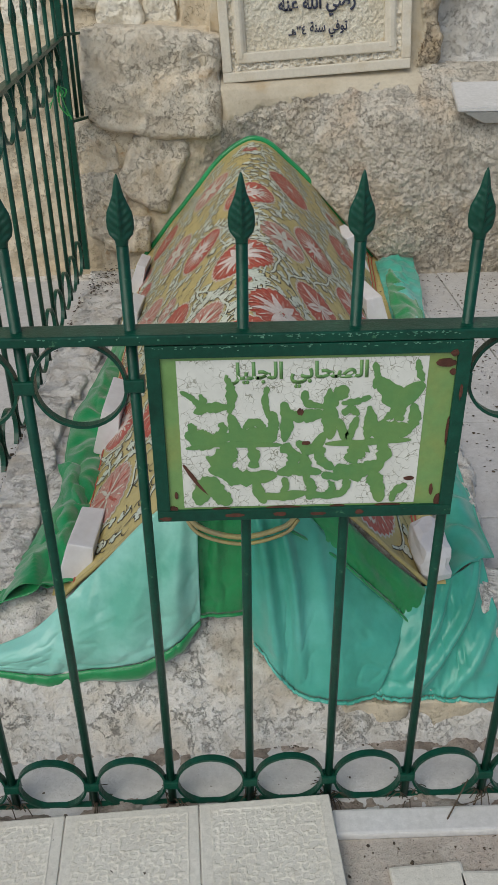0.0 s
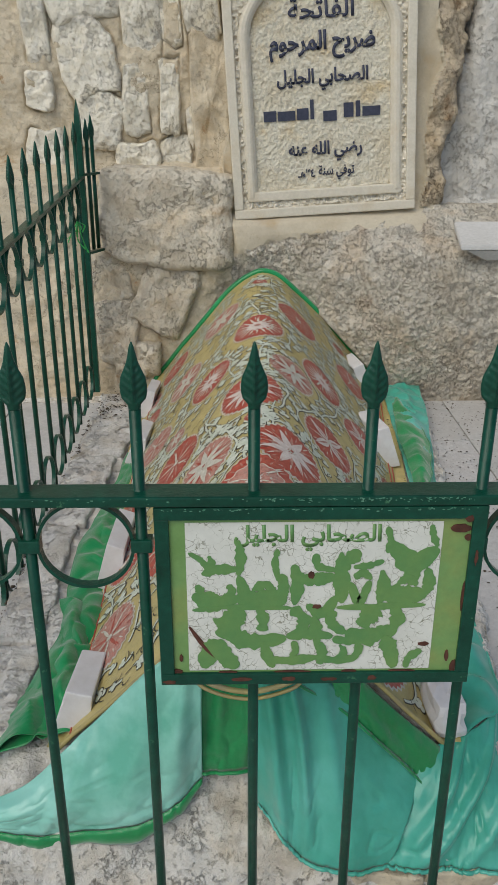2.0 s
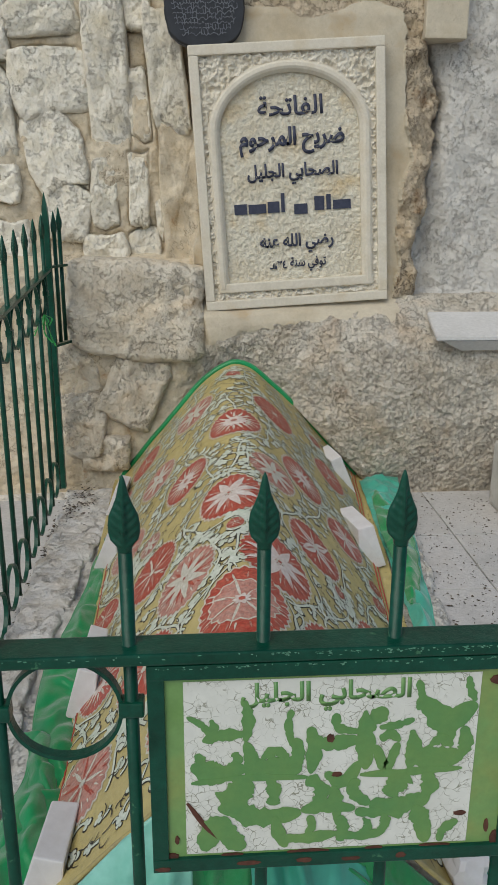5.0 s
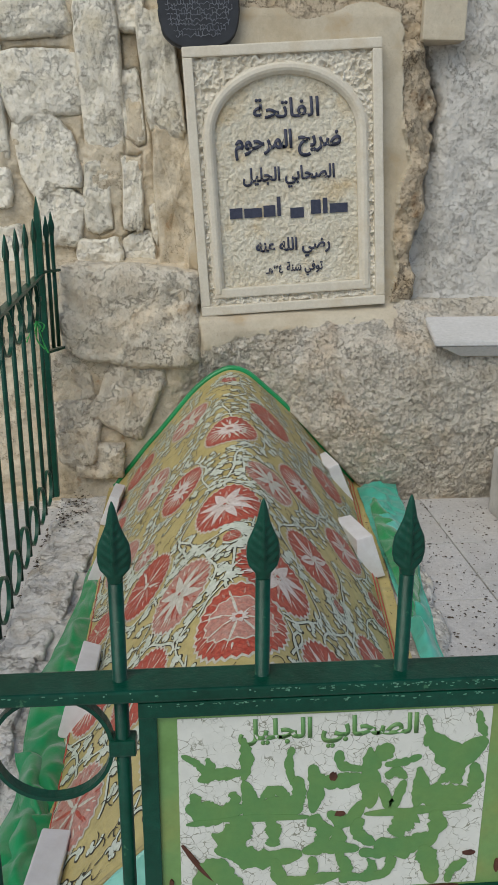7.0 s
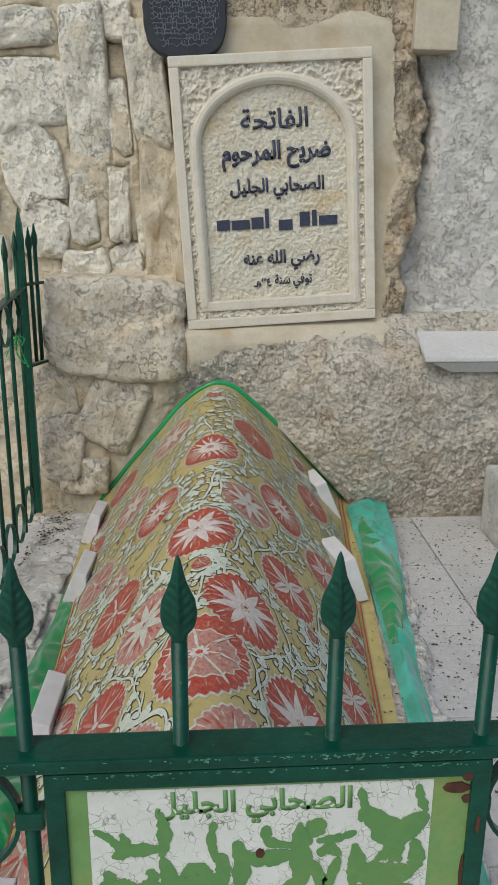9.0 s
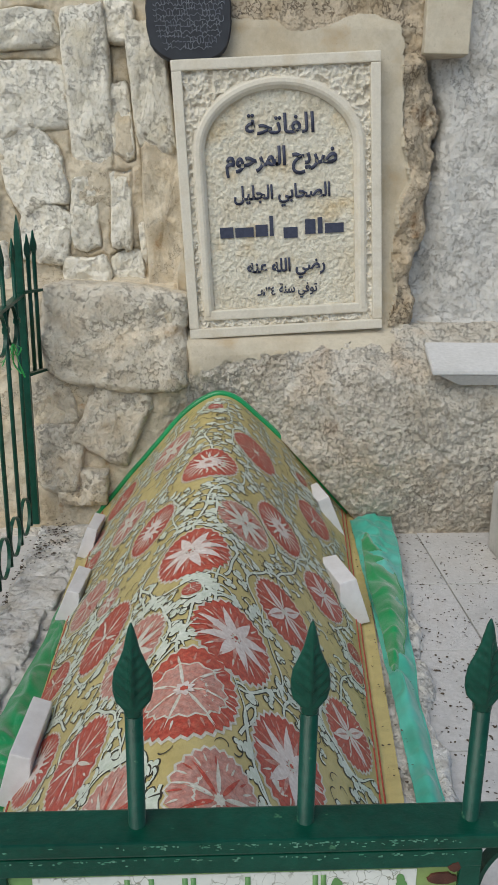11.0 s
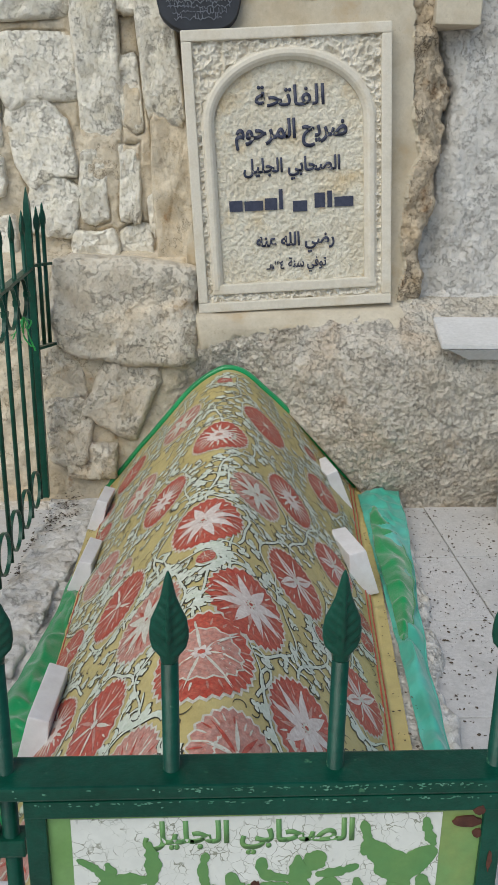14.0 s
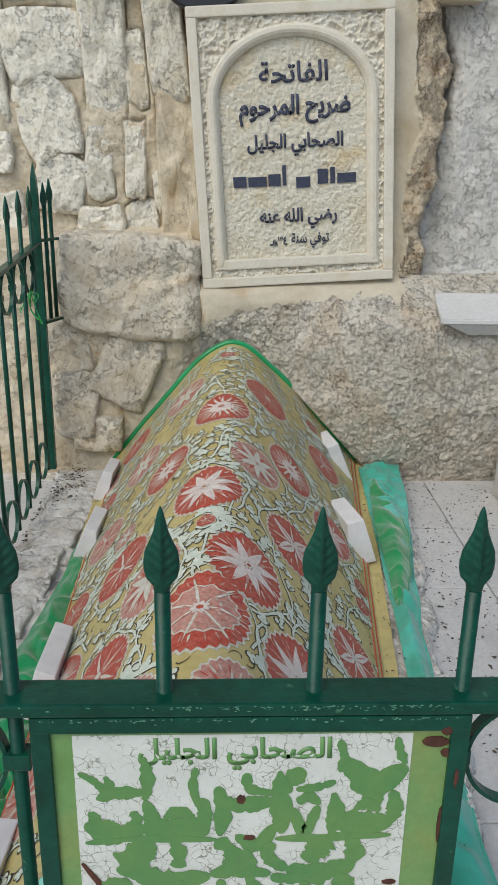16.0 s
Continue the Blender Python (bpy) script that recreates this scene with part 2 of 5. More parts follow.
# ---------------------------------------------------------------- mesh helpers
def part(name, bm, material, parent=None, label="", smooth=False):
    me = bpy.data.meshes.new(name)
    bmesh.ops.recalc_face_normals(bm, faces=bm.faces)
    bm.to_mesh(me)
    bm.free()
    for mm in (material if isinstance(material, (list, tuple)) else [material]):
        me.materials.append(mm)
    if smooth:
        for p in me.polygons:
            p.use_smooth = True
    ob = new(name, me)
    if parent:
        ob.parent = parent
    if label:
        ob["label"] = label
    return ob


def thing(name, label, category, kind="", group=""):
    return tagged(new(name), label, category, group, kind)


def add_box(bm, lo, hi, bevel=0.0, m=None):
    ret = bmesh.ops.create_cube(bm, size=1)
    vs = ret["verts"]
    lo, hi = Vector(lo), Vector(hi)
    for v in vs:
        v.co = Vector([(a + b) / 2 + c * (b - a) for a, b, c in zip(lo, hi, v.co)])
        if m is not None:
            v.co = m @ v.co
    if bevel:
        es = list({e for v in vs for e in v.link_edges})
        bmesh.ops.bevel(bm, geom=es, offset=bevel, segments=2, affect="EDGES", profile=0.6)


def box(lo, hi, bevel=0.0, m=None):
    bm = bmesh.new()
    add_box(bm, lo, hi, bevel, m)
    return bm


def loft(bm, rings, closed=True, caps=True):
    """Faces between successive rings of points."""
    rows = [[bm.verts.new(p) for p in ring] for ring in rings]
    for a, b in zip(rows, rows[1:]):
        n = len(a)
        for k in range(n if closed else n - 1):
            bm.faces.new((a[k], a[(k + 1) % n], b[(k + 1) % n], b[k]))
    if caps and closed:
        bm.faces.new(rows[0][::-1])
        bm.faces.new(rows[-1])
    return rows


def tube(bm, path, radius, sides=10, closed=False, squash=1.0, up=Vector((0, 0, 1))):
    pts = [Vector(p) for p in path]
    rings = []
    n = len(pts)
    for i, p in enumerate(pts):
        d = (pts[(i + 1) % n] - pts[i - 1]) if closed else (pts[min(i + 1, n - 1)] - pts[max(i - 1, 0)])
        d.normalize()
        a = d.cross(up)
        if a.length < 1e-3:
            a = d.cross(Vector((0, 1, 0)))
        a.normalize()
        b = a.cross(d)
        r = radius[i] if isinstance(radius, (list, tuple)) else radius
        rings.append([p + r * (math.cos(k * math.tau / sides) * a + squash * math.sin(k * math.tau / sides) * b) for k in range(sides)])
    if closed:
        rings.append(rings[0])
        loft(bm, rings[:-1], True, False)
        bm.verts.ensure_lookup_table()
        vs = bm.verts[-sides * n:]
        for k in range(sides):
            bm.faces.new((vs[(n - 1) * sides + k], vs[(n - 1) * sides + (k + 1) % sides], vs[(k + 1) % sides], vs[k]))
    else:
        loft(bm, rings)


def spline(points, steps):
    """A smooth line through a few points."""
    pts = [Vector(p) for p in points]
    ext = [2 * pts[0] - pts[1], *pts, 2 * pts[-1] - pts[-2]]
    out = []
    for k in range(steps + 1):
        u = k / steps * (len(pts) - 1)
        i = min(int(u), len(pts) - 2)
        f = u - i
        a, b, c, d = ext[i:i + 4]
        out.append(0.5 * (2 * b + (c - a) * f + (2 * a - 5 * b + 4 * c - d) * f * f + (3 * b - a - 3 * c + d) * f ** 3))
    return out


def lattice(x, y, seed):
    h = np.sin(x * 127.1 + y * 311.7 + seed * 74.7) * 43758.5453
    return h - np.floor(h)


def value_noise(x, y, seed=0.0):
    xi, yi = np.floor(x), np.floor(y)
    u, v = x - xi, y - yi
    u, v = u * u * (3 - 2 * u), v * v * (3 - 2 * v)
    a, b = lattice(xi, yi, seed), lattice(xi + 1, yi, seed)
    c, d = lattice(xi, yi + 1, seed), lattice(xi + 1, yi + 1, seed)
    return (a + (b - a) * u) * (1 - v) + (c + (d - c) * u) * v - 0.5


def fbm(x, y, scale, octaves=4, seed=0.0):
    total, amp = 0.0, 1.0
    for k in range(octaves):
        total = total + amp * value_noise(x * scale, y * scale, seed + 13 * k)
        amp, scale = amp * 0.5, scale * 2.03
    return total


def sheet(name, P, materials, parent=None, pick=None, smooth=True, label=""):
    """A mesh from a grid of places P[rows, columns, 3]; pick gives each face's material."""
    r, c = P.shape[:2]
    idx = np.arange(r * c).reshape(r, c)
    faces = np.stack([idx[:-1, :-1], idx[:-1, 1:], idx[1:, 1:], idx[1:, :-1]], -1).reshape(-1, 4)
    me = bpy.data.meshes.new(name)
    me.from_pydata(P.reshape(-1, 3).tolist(), [], faces.tolist())
    for mm in materials:
        me.materials.append(mm)
    if pick is not None:
        me.polygons.foreach_set("material_index", pick.reshape(-1).astype(np.int32))
    me.polygons.foreach_set("use_smooth", np.full(len(faces), smooth))
    me.update()
    ob = new(name, me)
    if parent:
        ob.parent = parent
    if label:
        ob["label"] = label
    return ob


def step(v, a, b):
    u = np.clip((v - a) / (b - a), 0, 1)
    return u * u * (3 - 2 * u)


# ---------------------------------------------------------------- ground and wall
STREET, FLOOR, TOP = -0.07, 0.215, 0.25
ground = part("ground", box((-60, -60, -0.5), (60, 60, STREET - 0.012)), M_PAVING)
tagged(ground, "worn pale stone paving of the lane", "ground", kind="structure")

# wall: one relief of several renders, 0.18 m and more thick
xs = np.concatenate([np.linspace(-2.6, -1.05, 40), np.linspace(-1.04, 1.5, 560), np.linspace(1.51, 3.0, 40)])
zs = np.concatenate([np.linspace(-0.3, 0.15, 8), np.linspace(0.16, 2.5, 520), np.linspace(2.52, 3.6, 24)])
X, Z = np.meshgrid(xs, zs)
wob = fbm(X, Z, 6, 4, 3) * 0.05
left_edge = -0.055 + wob * 0.5 + 0.02 * np.sin(Z * 9)
right_edge = np.interp(Z, [1.0, 1.22, 1.29, 1.67, 1.96, 2.19, 2.4, 3.6], [0.93, 0.975, 0.945, 1.01, 1.045, 0.97, 0.955, 0.95]) + fbm(X, Z, 16, 3, 8) * 0.035
ledge = 1.035 + 0.05 * X + fbm(X, Z, 5, 3, 5) * 0.02
rough_top = np.interp(X, [-0.05, 0.18, 0.30, 0.52, 0.9, 1.2], [0.86, 0.94, 0.99, 1.02, 1.02, 1.0]) + fbm(X, Z, 18, 3, 6) * 0.05
lump = fbm(X, Z, 3.0, 3, 21)
y_left = 3.064 - 0.27 * step(Z, 1.30, 1.20) - 0.05 * step(Z, 0.72, 0.30) + lump * 0.05 + fbm(X, Z, 22, 3, 4) * 0.012
y_plaster = 2.885 + fbm(X, Z, 2.5, 3, 9) * 0.015 + 0.02 * step(Z, 2.28, 2.36)
y_rock = 2.86 + lump * 0.12 + fbm(X, Z, 13, 4, 10) * 0.04 + 0.05 * step(X, 0.90, 1.05)
y_white = 2.935 + lump * 0.05 + fbm(X, Z, 16, 4, 12) * 0.016 + 0.05 * step(X, 1.10, 1.0) - 0.05 * step(X, 1.1, 1.5)
slope = np.interp(Z, [0.15, 0.25, 0.40, 0.55, 0.80, 0.90, 0.98, 1.04, 1.09, 1.13], [2.76, 2.75, 2.71, 2.68, 2.68, 2.71, 2.75, 2.79, 2.84, 2.88])
slope = slope + 0.16 * step(X, 0.55, 0.10) * step(Z, 1.08, 0.70)
y_ledge = slope - 0.10 * step(X, 0.45, 0.8) * step(Z, 1.04, 0.92) + lump * 0.045 * step(Z, 1.0, 0.9) + (fbm(X, Z, 15, 4, 14) * 0.013 + fbm(X, Z, 60, 3, 15) * 0.011) * step(Z, rough_top + 0.03, rough_top - 0.03)
reach = np.clip(np.where(X > 0.106, (X - 0.106) / 0.60, (0.106 - X) / 0.55), 0, 2)
gable = 0.262 + 0.553 * (1 - (np.sqrt(reach ** 2 + 0.0484) - 0.22) / 0.804)
set_back = np.where(reach < 1.06, 2.765 - 6.0 * np.clip(Z - gable + 0.012, 0, 0.4), 0.0)
y_ledge = np.maximum(y_ledge, set_back)
is_left = X < left_edge
is_low = (Z < ledge + 0.02) & ~is_left
is_right = (X > right_edge) & ~is_low
is_rock = (X > 0.865 + fbm(X, Z, 4, 4, 61) * 0.07) & ~is_right & ~is_low & ~is_left
band = step(Z, ledge + 0.06, ledge - 0.02)
core = np.where(is_right, y_white, np.where(is_rock, y_rock, y_plaster))
Y = core * (1 - band) + y_ledge * band
Y = np.where(is_left, y_left, Y)
corner = step(X, left_edge - 0.10, left_edge) * step(Z, 0.95, 0.75)
Y = np.where(is_left, y_left * (1 - corner) + y_ledge * corner, Y)
Y = np.where((Z < 0.90) & (reach < 1.06), np.maximum(Y, set_back), Y)
Y = Y + 0.07 * np.exp(-((X - right_edge) / 0.013) ** 2) * step(Z, 1.08, 1.2) * (0.4 + 0.6 * step(fbm(X, Z, 6, 2, 91), -0.2, 0.2))
Y = Y + 0.08 * np.exp(-((X - left_edge) / 0.014) ** 2) * step(Z, 0.85, 0.95) * step(Z, 1.30, 1.2)
wall_mat = np.where(is_left, 0, np.where(is_low, np.where((Z < rough_top) | (X > 0.82 + fbm(X, Z, 7, 4, 71) * 0.2 + (Z - 1.0)), 2, 1), np.where(is_right, 4, np.where(is_rock, 3, 1))))
wall_mat = np.where(~is_left & ~is_right & (Z > 2.30 + wob + 0.03 * np.sin(X * 11)) & (X < 0.93), 3, wall_mat)
wall = sheet("wall_north", np.stack([X, Y, Z], -1), [M_MORTAR, M_PLASTER, M_ROUGH, M_ROCK, M_WHITEWASH], pick=wall_mat[:-1, :-1], smooth=True)
tagged(wall, "old rubble, plaster and bare rock wall", "wall", kind="structure")
part("wall_back", box((-2.6, 3.25, -0.3), (3.0, 3.5, 3.6)), M_MORTAR, wall)

rng = random.Random(7)
OUTLINES = []


def wall_stone(x, y, z, w, h, tilt=0.0, proud=0.05, jag=0.14, material=None, lean=0.0):
    """One rubble stone: an uneven, hewn block with a dented face standing proud of the mortar."""
    w, h, proud = w * 1.17, h * 1.11, proud * 0.62
    mid = lambda: rng.uniform(-0.5, 0.5)
    ring = [(-1, -1), (mid(), -1.04), (1, -1), (1.04, mid()), (1, 1), (mid(), 1.04), (-1, 1), (-1.04, mid())]
    ring = [(a * (1 - rng.uniform(0, jag) * 1.7), b * (1 - rng.uniform(0, jag) * 1.7)) for a, b in ring]
    ring = [q for (a, b), (c, d) in zip(ring, ring[1:] + ring[:1]) for q in ((a * 0.86 + c * 0.14, b * 0.86 + d * 0.14), (a * 0.14 + c * 0.86, b * 0.14 + d * 0.86))]
    for _ in range(2):
        ring = [q for (a, b), (c, d) in zip(ring, ring[1:] + ring[:1]) for q in ((a, b), ((a + c) / 2, (b + d) / 2))]
    n = len(ring)
    seed = rng.uniform(0, 90)
    ca, sa = math.cos(radians(tilt)), math.sin(radians(tilt))
    px_, pz_ = rng.uniform(-0.12, 0.12), rng.uniform(-0.12, 0.12)
    rows = []
    bm = bmesh.new()
    OUTLINES.append((x, z, [(a * w / 2 * ca - b * h / 2 * sa, a * w / 2 * sa + b * h / 2 * ca) for a, b in ring]))
    for j, r in enumerate([1.0, 1.0, 0.985, 0.965, 0.93, 0.87, 0.79, 0.7, 0.6, 0.5, 0.4, 0.3, 0.2, 0.1]):
        row = []
        for a, b in ring:
            wobble = 1 + 0.05 * noise.noise((a * 4 + seed, b * 4, 0.5)) + 0.045 * noise.noise((a * 11, b * 11 + seed, 0.5))
            px, pz = a * r * wobble * w / 2, b * r * wobble * h / 2
            # dirt swept against the plinth and the slabs; at the plinth it also paints in shade
            px, pz = px * ca - pz * sa, px * sa + pz * ca
            d = -0.09
            if j:
                d = proud * (1 - r ** 12) ** 0.5 * 0.8 + 0.004 + 0.022 * noise.noise((px * 8 + seed, pz * 8, 0)) * (1 - r ** 4) + 0.012 * noise.noise((px * 22, pz * 22 + seed, 2)) + 0.008 * noise.noise((px * 60, pz * 60 + seed, 2))
                d -= (0.05 if material else 0.024) * max(0.0, abs(noise.noise((px * 7 + seed, pz * 5, 7))) - 0.12)
                d += px * px_ + pz * pz_ - lean * pz
            row.append((px, -d, pz))
        rows.append(row)
    loft(bm, rows, True, False)
    bm.verts.ensure_lookup_table()
    bm.faces.new(bm.verts[-n:])
    ob = part("stone", bm, material or M_RUBBLE, wall, smooth=True)
    ob.location = (x, y, z)
    return ob


Y0 = 3.07
# x, z, width, height, tilt, stands proud, raggedness
for sx, sz, sw, sh, st, sp, sj in (
        (-0.732, 2.294, 0.288, 0.150, 4, 0.06, 0.14), (-0.710, 2.031, 0.340, 0.302, 6, 0.06, 0.20), (-0.719, 1.733, 0.269, 0.390, 14, 0.055, 0.26),
        (-0.451, 2.050, 0.176, 0.601, 1.5, 0.08, 0.09), (-0.318, 1.944, 0.097, 0.309, 4, 0.03, 0.22), (-0.311, 2.330, 0.111, 0.150, 0, 0.05, 0.16),
        (-0.185, 2.080, 0.157, 0.524, 5, 0.075, 0.14), (-0.478, 1.557, 0.125, 0.307, -3, 0.06, 0.15), (-0.325, 1.590, 0.105, 0.351, -3, 0.05, 0.20)):
    wall_stone(sx, Y0 - (0.05 if sx > -0.2 else 0), sz, sw, sh, st, sp, sj)
for sx, sz, sw, sh, st, sp, sj in (
        (-0.492, 1.308, 0.213, 0.150, 2, 0.06, 0.20), (-0.665, 1.480, 0.230, 0.280, -14, 0.055, 0.22), (-0.297, 1.321, 0.155, 0.162, 6, 0.03, 0.24),
        (-0.921, 1.883, 0.120, 0.403, 3, 0.055, 0.18), (-0.926, 1.599, 0.130, 0.174, 0, 0.05, 0.18), (-0.926, 1.338, 0.170, 0.207, 0, 0.05, 0.18),
        (-0.213, 1.443, 0.059, 0.180, 4, 0.03, 0.20), (-0.95, 2.25, 0.16, 0.24, 0, 0.05, 0.18)):
    wall_stone(sx, Y0, sz, sw, sh, st, sp, sj)
wall_stone(-0.128, Y0 - 0.06, 1.530, 0.165, 0.630, 2, 0.035, 0.11, M_MORTAR)
# the great boulders low down
wall_stone(-0.330, 2.83, 1.045, 0.560, 0.440, -4, 0.16, 0.16, M_BOULDER, 0.12)
wall_stone(-0.430, 2.86, 0.745, 0.364, 0.315, 30, 0.06, 0.24, M_BOULDER, -0.15)
wall_stone(-0.290, 2.86, 0.560, 0.40, 0.42, -8, 0.045, 0.2, M_BOULDER, 0.1)
wall_stone(-0.345, 2.80, 0.690, 0.27, 0.38, -26, 0.12, 0.22, M_BOULDER, 0.1)
wall_stone(-0.610, 2.82, 0.800, 0.214, 0.270, 6, 0.10, 0.17, M_BOULDER)
wall_stone(-0.600, 2.77, 0.520, 0.203, 0.30, 0, 0.10, 0.17, M_BOULDER)
wall_stone(-0.500, 2.72, 0.400, 0.203, 0.168, 0, 0.04, 0.11, M_BOULDER)
wall_stone(-0.900, 2.86, 1.00, 0.321, 0.420, 0, 0.06, 0.11, M_BOULDER)
wall_stone(-0.900, 2.84, 0.60, 0.300, 0.399, 0, 0.06, 0.11, M_BOULDER)
# the mortar is raked out along every stone
edge_pts = []
for ox, oz, ring in OUTLINES:
    for (a, b), (c, d) in zip(ring, ring[1:] + ring[:1]):
        edge_pts += [(ox + a + (c - a) * f, oz + b + (d - b) * f) for f in (0, 0.17, 0.33, 0.5, 0.67, 0.83)]
edge_pts = np.array(edge_pts)
me = wall.data
co = np.empty(len(me.vertices) * 3)
me.vertices.foreach_get("co", co)
co = co.reshape(-1, 3)
near = np.where((co[:, 0] < 0.02) & (co[:, 0] > -1.2) & (co[:, 2] > 1.24) & (co[:, 2] < 2.6))[0]
for chunk in np.array_split(near, 60):
    dist = np.min((co[chunk, 0][:, None] - edge_pts[:, 0]) ** 2 + (co[chunk, 2][:, None] - edge_pts[:, 1]) ** 2, axis=1)
    co[chunk, 1] += 0.026 * np.exp(-dist / 0.0065 ** 2) * np.clip(0.55 + 2.2 * fbm(co[chunk, 0], co[chunk, 2], 7, 2, 44), 0, 1)
me.vertices.foreach_set("co", co.ravel())
me.update()
# dressed block in the upper right
part("stone", box((0.93, 2.862, 2.20), (1.115, 3.1, 2.75), 0.006), M_PLASTER, wall)

# platform behind the fence, paved
plat = part("floor", box((-1.6, 0.31, -0.3), (2.0, 3.0, FLOOR - 0.02), 0.0), M_KERB)
tagged(plat, "raised stone platform with pale paving", "floor", kind="structure")


def paver(lo, hi, material, parent, bevel=0.004, name="tile"):
    return part(name, box(lo, hi, bevel), material, parent)


py = [0.312, 0.62, 1.14, 1.645, 2.12, 2.62]
for side, cols in ((1, [0.50, 0.98, 1.42, 1.9]), (-1, [-1.5, -1.08, -0.66])):
    for a, b in zip(cols, cols[1:]):
        for c, d in zip(py, py[1:]):
            dz = rng.uniform(-0.002, 0.002)
            paver((a + 0.002, c + 0.002, FLOOR - 0.05), (b - 0.002, d - 0.002, FLOOR + dz), M_PAVING, plat)

# plinth under the grave: a rough mortar slab with a ragged kerb
nx = 200
yy = np.concatenate([np.linspace(2.66, 0.32, 260), np.linspace(0.315, 0.085, 50)])
uu = np.linspace(-0.06, 1.06, nx)
YY, UU = np.meshgrid(yy, uu, indexing="ij")
xl = np.maximum(-0.50 - 0.11 * YY, -0.675) - 0.35 * step(YY, 0.40, 0.30)
xr_ = 0.545 + 0.125 * YY + 0.5 * step(YY, 0.40, 0.30)
XX = xl + (xr_ - xl) * UU + fbm(YY, UU, 9, 3, 31) * 0.03
zfront = np.interp(YY, [0.08, 0.115, 0.128, 0.15, 0.19, 0.23, 0.28, 0.33, 0.6], [-0.10, -0.075, -0.055, 0.015, 0.085, 0.135, 0.20, 0.238, 0.245])
ZZ = zfront + fbm(XX, YY, 10, 4, 33) * 0.018 * (1 + 1.6 * step(YY, 0.4, 0.2)) + fbm(XX, YY, 40, 3, 35) * (0.008 + 0.012 * step(YY, 0.36, 0.26))
ragged = fbm(XX, YY, 12, 4, 37) * 0.045
ZZ = ZZ + 0.012 * step(XX, xr_ - 0.09, xr_ - 0.03) * step(YY, 0.3, 0.5)
drop = np.maximum(step(XX, xr_ - 0.015 + ragged, xr_ + 0.02 + ragged), step(XX, xl + 0.015 + ragged, xl - 0.02 + ragged))
ZZ = ZZ - drop * 0.07
plinth = sheet("plinth", np.stack([XX, YY, ZZ], -1), [M_KERB], smooth=True)
tagged(plinth, "low rough mortar plinth with chipped whitewashed edges", "plinth", kind="structure")

# the strip at the fence's foot, the white front kerb and the hammered slabs
foot = part("pavement", box((-1.6, -0.045, -0.3), (2.0, 0.16, STREET + 0.012), 0.003), M_PAVING)
tagged(foot, "pale stone strip under the railing", "pavement", kind="structure")
kerb = part("kerb", box((0.168, -0.105, -0.3), (2.0, -0.047, -0.035), 0.006), M_SLAB)
tagged(kerb, "white dressed stone kerb", "kerb", kind="structure")
slabs = thing("stone_slabs", "bush-hammered limestone step slabs at the railing", "step", "structure")
TILT_S = Matrix.Translation((0.165, -0.022, 0)) @ Matrix.Rotation(radians(3.2), 4, "Z")
for k, (a, b) in enumerate(((-0.272, 0.0), (-0.545, -0.274), (-0.812, -0.547), (-1.08, -0.814))):
    bm = bmesh.new()
    add_box(bm, (a, -0.52, -0.12), (b, 0, -0.0185), 0.003, TILT_S)
    slab = part("slab", bm, M_STEP, slabs)
    # rows of chisel pecks
    hx, hy = np.meshgrid(np.linspace(a + 0.022, b - 0.022, 84), np.linspace(-0.505, -0.016, 180))
    cell_x, cell_y = hx / 0.0098, hy / 0.0090
    dent = np.zeros_like(hx)
    for ox in (-1, 0, 1):
        for oy in (-1, 0, 1):
            qx, qy = np.floor(cell_x) + ox, np.floor(cell_y) + oy
            jx, jy = qx + 0.15 + 0.7 * lattice(qx, qy, 3 + k), qy + 0.15 + 0.7 * lattice(qx, qy, 9 + k)
            dent = np.maximum(dent, np.exp(-((cell_x - jx) / 0.36) ** 2 - ((cell_y - jy) / 0.32) ** 2))
    fade = step(np.minimum(hx - a - 0.022, b - 0.022 - hx), -0.001, 0.008) * step(-0.016 - hy, -0.001, 0.008)
    hz = -0.0172 - 0.0046 * dent * fade * (0.6 + 1.0 * np.clip(0.5 + fbm(hx, hy, 40, 2, 85), 0, 1)) + 0.0015 * fbm(hx, hy, 60, 2, 86) * fade
    pts = np.stack([hx, hy, hz], -1) @ np.array(TILT_S.to_3x3()).T + np.array(TILT_S.translation)
    sheet("hammered_field", pts, [M_HAMMERED], slab)
bm = bmesh.new()
add_box(bm, (-1.07, -0.515, -0.10), (-0.01, -0.003, -0.0225), 0.0, TILT_S)
part("joint", bm, M_KERB, slabs, "pale mortar in the joints")
bed = part("bedding", box((0.172, -0.70, -0.3), (2.0, -0.106, -0.050), 0.002), M_BED)
tagged(bed, "dusty brown mortar bed with grit", "ground", kind="structure")
rub = thing("broken_paving", "broken pale paving bedded in dusty mortar", "paving", "structure")
for a, b, c, d, rz in ((0.255, 0.40, -0.46, -0.185, 8), (0.405, 0.78, -0.44, -0.165, -6), (0.23, 0.8, -0.66, -0.475, 3)):
    bm = bmesh.new()
    add_box(bm, (a, c, -0.14), (b, d, -0.042), 0.006, Matrix.Rotation(radians(rz * 0.4), 4, "Z"))
    part("paving_stone", bm, M_STEP, rub)

